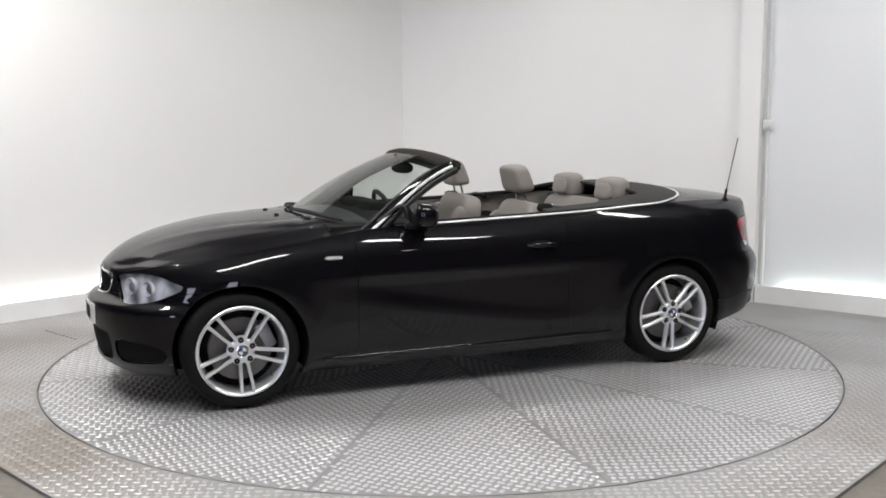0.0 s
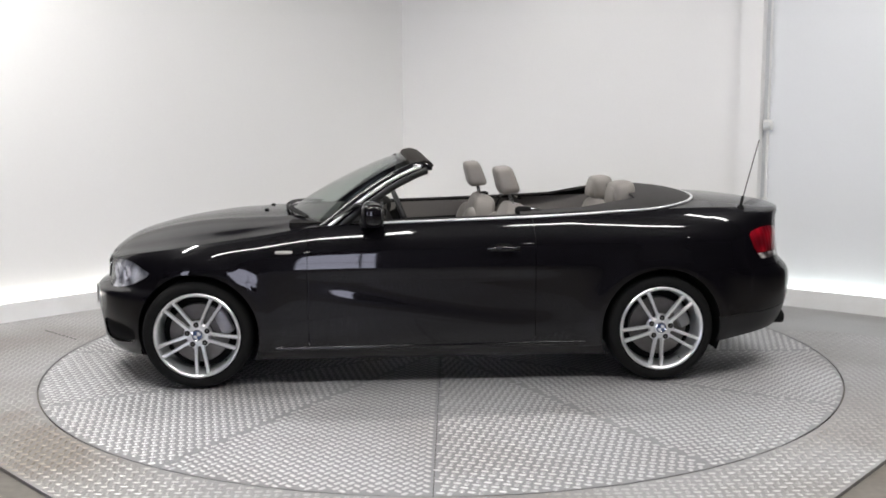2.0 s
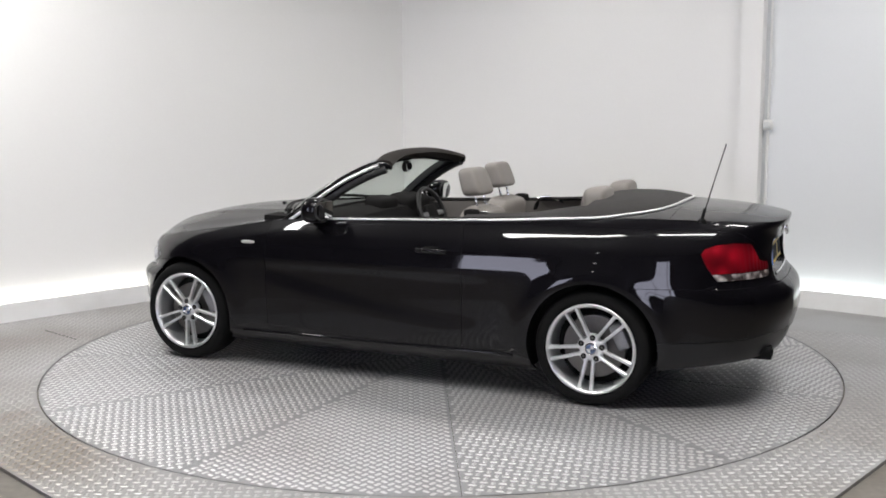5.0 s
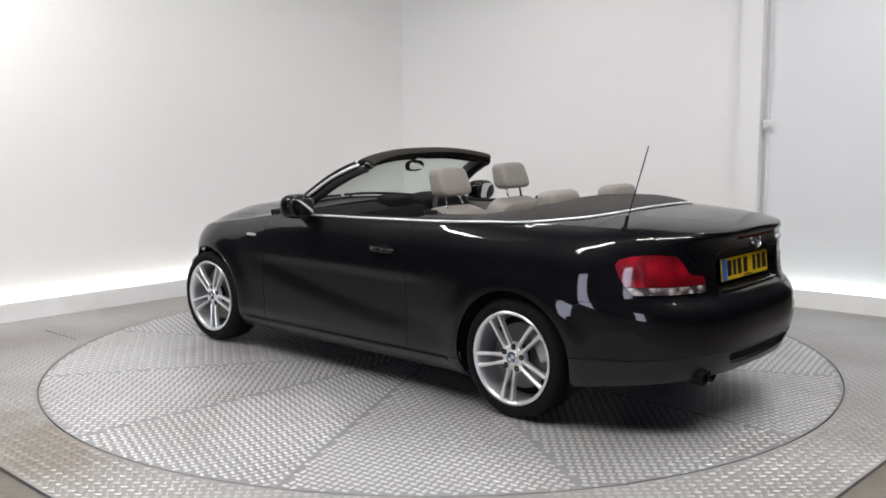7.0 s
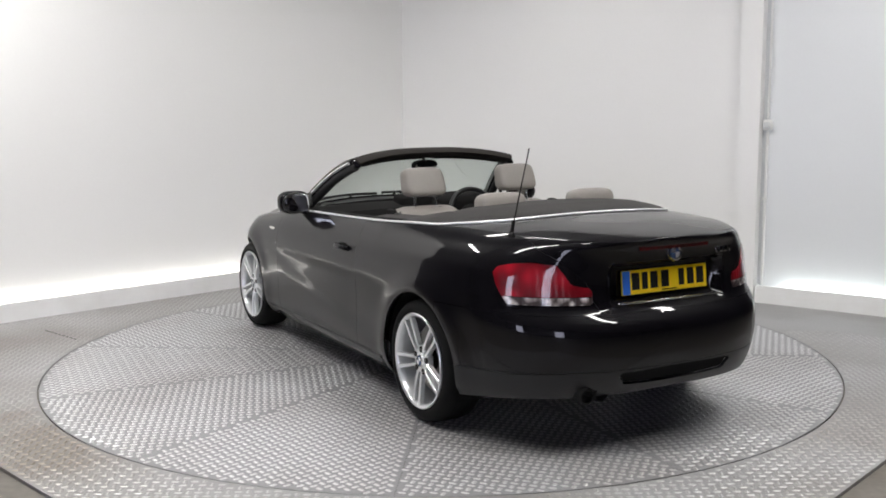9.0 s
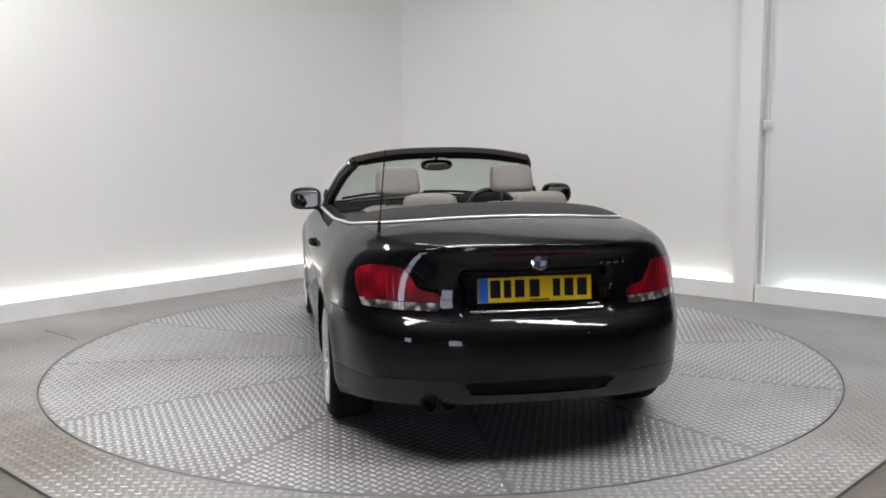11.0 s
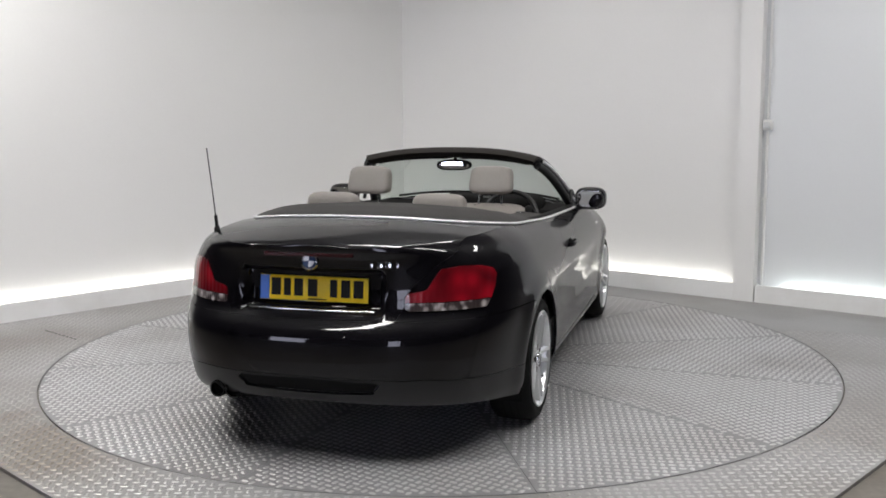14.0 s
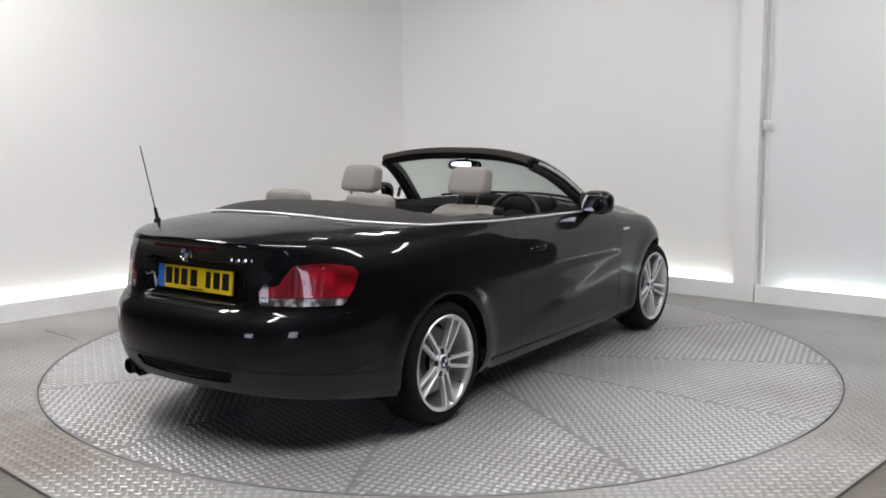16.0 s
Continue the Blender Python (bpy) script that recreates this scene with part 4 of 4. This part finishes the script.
left = [waist(x) + Vector((0, -0.002, 0.004)) for x in np.linspace(1.72, 0.34, 24)]
around = []
for y in (0.775, 0.765, 0.75, 0.72, 0.68, 0.62, 0.54, 0.44, 0.32, 0.16, 0.0):
    x = 0.9 - 1.235 * (1 - (y / 0.80) ** 3.5) ** (1 / 3.5)
    around.append((x, y))
deck_rows = []
for x, y in around:
    if x > 0:
        e = skin_point(("side", x, 0), 1.0)
    else:
        col = min((c for c in columns if c[0] == "tail"), key=lambda c: abs(skin_point(c, 1.0).x - x))
        e = skin_point(col, 1.0)
        e = Vector((x, e.y, e.z))
    deck_rows.append(Vector((x, min(y, e.y), deck_z(x, min(y, e.y), e.y, e.z) + 0.005)))
half = [p for p in left if p.x > deck_rows[0].x + 0.05] + deck_rows
whole = half + [Vector((p.x, -p.y, p.z)) for p in reversed(half[:-1])]
fix("waist_moulding", sweep(spline(whole, 170), ring(0.0075, 8, 1.25, 0.9)), SATIN, "bright metal moulding along the waistline", 60)

for side in BOTH:
    # door card, inner sill and window slot seal
    top = [waist(x) for x in np.linspace(1.78, 0.08, 18)]
    verts, faces = [], []
    for p in top:
        for dy, dz in ((-0.012, 0.004), (-0.045, 0.006), (-0.075, -0.004), (-0.085, -0.06), (-0.075, -0.16), (-0.10, -0.24), (-0.095, -0.55)):
            verts.append((p.x, (p.y + dy) * side, p.z + dz))
    for i in range(len(top) - 1):
        faces += [(i * 7 + k, i * 7 + k + 1, i * 7 + k + 8, i * 7 + k + 7) for k in range(6)]
    fix("door_card", from_lists(verts, faces), DOORCARD, "grey-brown door lining with a dark top roll", 50).parent = DOORS[side]
    fix("door_top_roll", sweep([(p.x, (p.y - 0.05) * side, p.z + 0.002) for p in top], ring(0.02, 10, 1.6, 0.7)), CABIN, "dark padded door top", 60).parent = DOORS[side]
    # handle
    ph = skin_point(("side", 0.92, 0), 0.80)
    grip = [(0.83, ph.y + 0.006, ph.z - 0.004), (0.87, ph.y + 0.03, ph.z), (0.95, ph.y + 0.033, ph.z + 0.002), (1.01, ph.y + 0.008, ph.z)]
    fix("door_handle", sweep(spline([(x, y * side, z) for x, y, z in grip], 18), ring(0.011, 8, 0.8, 1.3)), PAINT, "gloss black door handle", 60).parent = DOORS[side]
    fix("handle_recess", pillow(0.12, 0.012, 0.05, pose(0.92, (ph.y - 0.001) * side, ph.z), 0.8, 20, 12), DARK_GAP, smooth=60).parent = DOORS[side]
    # side marker lamp
    fix("side_marker", pillow(0.10, 0.012, 0.019, pose(2.16, (skin_point(("side", 2.16, 0), (0.784 - 0.155) / (top_z(2.16) - 0.155)).y) * side, 0.784), 0.6, 20, 10), MARKER, "clear wing repeater lamp", 60)
    # door mirror
    mirror = fix("door_mirror", pillow(0.13, 0.205, 0.148, pose(1.66, 0.880 * side, 0.997, 0, 0, 6 * side), 0.66, 28, 18), PAINT, "gloss black door mirror", 180)
    part("mirror_glass", pillow(0.004, 0.160, 0.108, pose(1.596 + OX, 0.880 * side + OY, 0.998, 0, -7, -8 * side), 0.32, 32, 12), MIRROR, mirror, "reflecting mirror glass", 60)
    part("mirror_foot", pillow(0.10, 0.15, 0.042, pose(1.685 + OX, 0.80 * side + OY, 0.935, 18 * side, 0, 0), 0.6, 20, 12), TRIM, mirror, smooth=60)
    part("mirror_rim", sweep([Vector((1.605 + OX, (0.880 + 0.087 * math.cos(a)) * side + OY, 0.998 + 0.062 * math.sin(a))) for a in np.linspace(0, 2 * math.pi, 28, endpoint=False)], ring(0.007, 6), (1, 0, 0), True), TRIM, mirror, smooth=60)

# ---- front details ----
for side in BOTH:
    ringpts = []
    for y, z in spline([(0.035, 0.575), (0.035, 0.682), (0.14, 0.690), (0.27, 0.684), (0.30, 0.635), (0.25, 0.580), (0.13, 0.566)], 40, True):
        a = math.sqrt(max(0, 1 - (y / 0.86) ** 2.05))
        ringpts.append((XA_F + (nose_x(z) - XA_F) * a + 0.003, y * side, z))
    grille = fix("kidney_grille", sweep(ringpts, ring(0.0065, 8), (1, 0, 0), True), CHROME, "bright grille surround with black bars", 60)
    for k in range(8):
        y = (0.055 + 0.029 * k)
        a = math.sqrt(max(0, 1 - (y / 0.86) ** 2.05))
        bar = tube([(XA_F + (nose_x(z) - XA_F) * a - 0.006 + OX, y * side + OY, z) for z in (0.575, 0.63, 0.68)], 0.004, 6, up=(0, 1, 0))
        part("grille_bar", bar, INK, grille, smooth=60)
for side in BOTH:
    for yc, zc, r in ((0.455, 0.634, 0.046), (0.575, 0.634, 0.042)):
        x = XA_F + (nose_x(zc) - XA_F) * math.sqrt(1 - (yc / 0.855) ** 2.05)
        m = pose(x - 0.030 + OX, yc * side + OY, zc, 0, 90, 0) @ pose(0, 0, 0, -30 * side, 0, 0)
        bowl = lathe([(r * 0.62, 0.002), (r * 0.80, 0.010), (r, 0.020), (r * 1.06, 0.018), (r * 1.06, 0.0)], 32)
        bowl.transform(m)
        part("lamp_bowl", bowl, LAMP_SILVER, HEADLAMPS[side], "bright ring round the lamp", smooth=50)
        eye = lathe([(0.0, 0.017), (r * 0.3, 0.015), (r * 0.52, 0.009), (r * 0.64, 0.0)], 28)
        eye.transform(m)
        part("lamp_lens", eye, HEAD_LENS, HEADLAMPS[side], "grey glass projector lens", smooth=180)
bow = lambda y, lift: (XA_F + (3.402 - XA_F) * math.sqrt(1 - abs(y / 0.86) ** 2.05) ** 0.85 + lift, y, 0.462)
front_plate = fix("front_number_plate", sweep([bow(y, 0.006) for y in np.linspace(-0.26, 0.26, 17)], [(-0.004, -0.055), (-0.004, 0.055), (0.004, 0.055), (0.004, -0.055)]), PLATE_WHITE, "white number plate with dark marks", 30)
for k in range(7):
    y = 0.17 - 0.055 * k - (0.03 if k > 3 else 0)
    x, _, z = bow(y, 0.011)
    part("plate_mark", block(0.003, 0.036, 0.075, pose(x + OX, y + OY, z, 0, 0, math.degrees(y * 1.1)), 0.0008), INK, front_plate, smooth=None)
for side in BOTH:
    fix("sill_blade", sweep([(x, (half_width(x, 0.235, 0.7) + 0.002) * side, 0.228 + 0.006 * (2.3 - x)) for x in np.linspace(2.22, 0.44, 18)], ring(0.010, 8, 0.8, 1.1)), PAINT, "gloss black edge along the sill", 60)

# ---- rear details ----
TILT = 6
rear_plate = fix("rear_number_plate", block(0.010, 0.52, 0.111, pose(-0.832, 0, 0.777, 0, TILT, 0), 0.003), PLATE_YELLOW, "yellow number plate with blue band and black marks", 30)
face = lambda y, z, lift=0.006: pose(-0.832 + OX, OY, 0.777, 0, TILT, 0) @ pose(-lift, y, z)
part("plate_band", block(0.003, 0.044, 0.108, face(0.236, 0), 0.0008), PLATE_BLUE, rear_plate, "blue band", smooth=None)
for y, wide in ((0.181, 0.046), (0.126, 0.034), (0.071, 0.044), (0.003, 0.046), (-0.098, 0.034), (-0.155, 0.042), (-0.216, 0.046)):
    part("plate_mark", block(0.002, wide, 0.078, face(y, 0.004), 0.0006), INK, rear_plate, smooth=None)
part("plate_small_mark", block(0.002, 0.09, 0.006, face(-0.02, -0.047), 0.0005), INK, rear_plate, smooth=None)
fix("plate_strip", tube([(-0.866, 0.30, 0.690), (-0.872, 0.15, 0.688), (-0.873, 0.0, 0.688), (-0.872, -0.15, 0.688), (-0.866, -0.30, 0.690)], 0.006, 8), CHROME, "bright strip under the number plate", 60)
badge = fix("boot_badge", lathe([(0.0, 0.006), (0.031, 0.005), (0.034, 0.003)], 36), BADGE_BLUE, "round blue and white badge in a bright ring", 40)
badge.data.transform(Matrix.Translation((-OX, -OY, 0)))
badge.matrix_basis = pose(-0.884 + OX, -0.006 + OY, 0.908, 0, -78, 0)
part("badge_ring", lathe([(0.030, 0.005), (0.033, 0.009), (0.040, 0.007), (0.042, -0.004)], 36), CHROME, badge, smooth=50)
inlay = bmesh.new()
for a in (0, 180):
    quarter = [(0, 0)] + [(0.027 * math.cos(radians(b)), 0.027 * math.sin(radians(b))) for b in range(a, a + 91, 15)]
    inlay.faces.new([inlay.verts.new((x, y, 0.0072)) for x, y in quarter])
part("badge_inlay", inlay, ALLOY, badge, smooth=None)
for k, wd in enumerate((0.012, 0.026, 0.026, 0.010)):
    part("model_mark", block(0.005, wd, 0.026, pose(tail_x(0.898) * (1 - ((0.29 + 0.037 * k) / 0.835) ** 3) ** (1 / 3) - 0.002 + OX, -0.290 - 0.037 * k + OY, 0.898, 0, 8, 12), 0.001), CHROME, car, "bright chrome model mark", 30)
fix("brake_light_strip", sweep([(-0.893 + 0.005 * (y / 0.2) ** 2, y, 0.940) for y in np.linspace(-0.21, 0.21, 9)], [(-0.004, -0.009), (-0.004, 0.009), (0.004, 0.009), (0.004, -0.009)]), material("dark_red_lens", (0.045, 0.002, 0.004), 0.2, coat=0.6), "thin dark red high brake light", 40)
for y in (0.40, 0.478):
    pipe = fix("exhaust_tip", lathe([(0.030, 0.0), (0.037, 0.0), (0.040, 0.004), (0.040, 0.20), (0.034, 0.20), (0.032, 0.01)], 28), material("sooty_steel", (0.008, 0.008, 0.008), 0.7, specular=0.15), "dark steel exhaust tip", 50)
    pipe.data.transform(Matrix.Translation((-OX, -OY, 0)))
    pipe.matrix_basis = pose(-0.875 + OX, y + OY, 0.292, 0, 90, 0)
    part("exhaust_bore", lathe([(0.0, 0.03), (0.033, 0.03)], 24), DARK_GAP, pipe, smooth=None)
aerial = fix("aerial", pillow(0.045, 0.022, 0.05, pose(-0.522, 0.652, 0.985, 0, 0, 4), 0.8, 16, 12), INK, "black whip aerial", 60)
part("whip", tube([(-0.525 + OX, 0.651 + OY, 1.01), (-0.57 + OX, 0.642 + OY, 1.18), (-0.628 + OX, 0.631 + OY, 1.39)], 0.003, 8), INK, aerial, smooth=60)
part("whip_foot", tube([(-0.522 + OX, 0.652 + OY, 1.0), (-0.535 + OX, 0.650 + OY, 1.06)], 0.009, 8, 6), INK, aerial, smooth=60)

# ---- cabin ----
fix("dashboard", sweep([(1.80, y, 0.86 + 0.02 * math.cos(y * 2.2)) for y in np.linspace(-0.70, 0.70, 21)], [(-0.24, -0.18), (-0.27, -0.05), (-0.22, 0.055), (-0.10, 0.085), (0.10, 0.075), (0.34, 0.075), (0.34, -0.1), (0.0, -0.2)]), CABIN, "dark soft-touch dashboard", 50)
fix("instrument_hood", pillow(0.22, 0.40, 0.13, pose(1.66, -0.37, 0.945, 0, -8, 0), 0.6), CABIN, "dark hood over the instruments", 180)
fix("display_hood", pillow(0.16, 0.26, 0.10, pose(1.68, 0.0, 0.965, 0, -6, 0), 0.45), CABIN, "dark hood over the centre display", 180)
fix("centre_console", block(1.1, 0.24, 0.30, pose(1.10, 0, 0.46), 0.04), CABIN, "dark centre console", 40)
fix("gear_lever", round_bar(0.014, 0.026, 0.16, pose(1.25, 0, 0.58)), CABIN, smooth=60)
tilt = pose(1.47, -0.37, 0.87, 0, -68, 0)
wheel_rim = fix("steering_wheel", sweep([tilt @ Vector((0.185 * math.cos(a), 0.185 * math.sin(a), 0)) for a in np.linspace(0, 2 * math.pi, 48, endpoint=False)], ring(0.016, 10), tilt.to_3x3() @ Vector((0, 0, 1)), True), TRIM, "black leather steering wheel", 60)
shift = Matrix.Translation((OX, OY, 0)) @ tilt
part("steering_boss", pillow(0.15, 0.17, 0.05, shift @ pose(0, 0, -0.012), 0.6), CABIN, wheel_rim, smooth=180)
for a in (90, -90, 180):
    part("steering_spoke", block(0.12, 0.035, 0.02, shift @ pose(0, 0, 0, 0, 0, a) @ pose(0.115, 0, -0.006), 0.006), ALLOY_DARK, wheel_rim, smooth=30)
fix("steering_column", round_bar(0.05, 0.06, 0.22, tilt @ pose(0, 0, -0.25)), CABIN, smooth=40)
inner = fix("interior_mirror", pillow(0.035, 0.235, 0.074, pose(1.485, 0.012, 1.218, 0, 0, 15), 0.75), INK, "black rear-view mirror", 180)
part("mirror_glass", pillow(0.005, 0.205, 0.056, pose(1.4685 + OX, 0.0075 + OY, 1.218, 0, 0, 15), 0.65, 24, 10), MIRROR, inner, smooth=60)
part("mirror_stem", tube([(1.49 + OX, 0.01 + OY, 1.235), (1.515 + OX, 0.01 + OY, 1.28), (1.53 + OX, 0.01 + OY, 1.30)], 0.012, 8), INK, inner, smooth=60)


BASE_X = OX
for y in (0.37, -0.37):
    OX = BASE_X + (0.125 if y < 0 else 0.0)      # the driver's seat stands further forward
    lean = pose(0.86 + OX, y + OY, 0.705, 0, -14, 0)
    seat = part("front_seat", pillow(0.17, 0.50, 0.62, lean, 0.38), LEATHER, car, "taupe leather front seat with a raised headrest", 180)
    part("cushion", pillow(0.54, 0.50, 0.18, pose(1.16 + OX, y + OY, 0.44, 0, -8, 0), 0.4), LEATHER, seat, smooth=180)
    for s in (1, -1):
        part("side_bolster", pillow(0.16, 0.10, 0.50, lean @ pose(0.055, 0.205 * s, -0.03), 0.6), LEATHER, seat, smooth=180)
    cushion = pillow(0.122, 0.262, 0.172, Matrix(), 0.42, 36, 22)
    for v in cushion.verts:
        # broader and squarer at its foot, thinner towards the top
        v.co.y *= 1.0 - 0.5 * v.co.z
        v.co.x = v.co.x * (1.0 - 1.1 * v.co.z) + 0.20 * v.co.z
    cushion.transform(pose(0.852 + OX, y + OY, 1.152, 0, 6, 0))
    part("headrest", cushion, LEATHER, seat, "taupe leather headrest", 180)
    for s in (1, -1):
        part("headrest_post", round_bar(0.0065, 0.0065, 0.16, pose(0.805 + OX, y + 0.07 * s + OY, 0.98, 0, 14, 0), 10), CHROME, seat, "bright steel post", 60)
    part("post_bezel", block(0.03, 0.20, 0.012, pose(0.80 + OX, y + OY, 1.002, 0, -12, 0), 0.005), CABIN, seat, smooth=30)
    part("seat_hinge", pillow(0.10, 0.035, 0.05, pose(0.775 + OX, y + math.copysign(0.245, y) + OY, 0.985), 0.6, 16, 10), CABIN, seat, smooth=60)
    OX = BASE_X
    belt = tube([(0.62, math.copysign(0.66, y), 0.95), (0.68, math.copysign(0.62, y), 0.985), (0.76, math.copysign(0.59, y), 0.975), (0.80, math.copysign(0.60, y), 0.90)], 0.016, 8, None, False, 1.4, 0.35)
    belt_part = fix("seat_belt", belt, INK, "dark seat belt on its guide", 60)
    guide = tube([(0.64, math.copysign(0.625, y), 0.965), (0.70, math.copysign(0.60, y), 0.992), (0.78, math.copysign(0.575, y), 0.982)], 0.006, 8)
    fix("belt_guide", guide, CHROME, "bright belt guide", 60).parent = belt_part
OX = BASE_X
rear_seat = part("rear_seat", pillow(0.20, 1.14, 0.56, pose(0.16 + OX, OY, 0.70, 0, -16, 0), 0.3), LEATHER, car, "taupe leather rear bench with two headrests", 180)
part("cushion", pillow(0.48, 1.14, 0.18, pose(0.42 + OX, OY, 0.42), 0.3), LEATHER, rear_seat, smooth=180)
for y in (0.30, -0.30):
    part("headrest", pillow(0.140, 0.285, 0.165, pose(0.112 + OX, y + OY, 1.052, 0, 6, 0), 0.5), LEATHER, rear_seat, "taupe leather headrest", 180)
    for q in (-0.06, 0.06):
        part("headrest_post", round_bar(0.007, 0.007, 0.10, pose(0.165 + OX, y + q + OY, 0.93, 0, -8, 0), 10), CHROME, rear_seat, "bright steel post", 60)
    part("headrest_pad", pillow(0.05, 0.20, 0.11, pose(0.175 + OX, y + OY, 1.045, 0, -10, 0), 0.5), LEATHER, rear_seat, smooth=180)
fix("parcel_shelf", block(0.16, 1.18, 0.04, pose(0.06, 0, 0.965), 0.015), FABRIC, "charcoal shelf behind the rear seat", 40)


def motions():
    rows = [(t, pose(0, 0, 0, 0, 0, a)) for t, a in TURN]
    walk(table, rows)
    walk(car, rows)


motions()
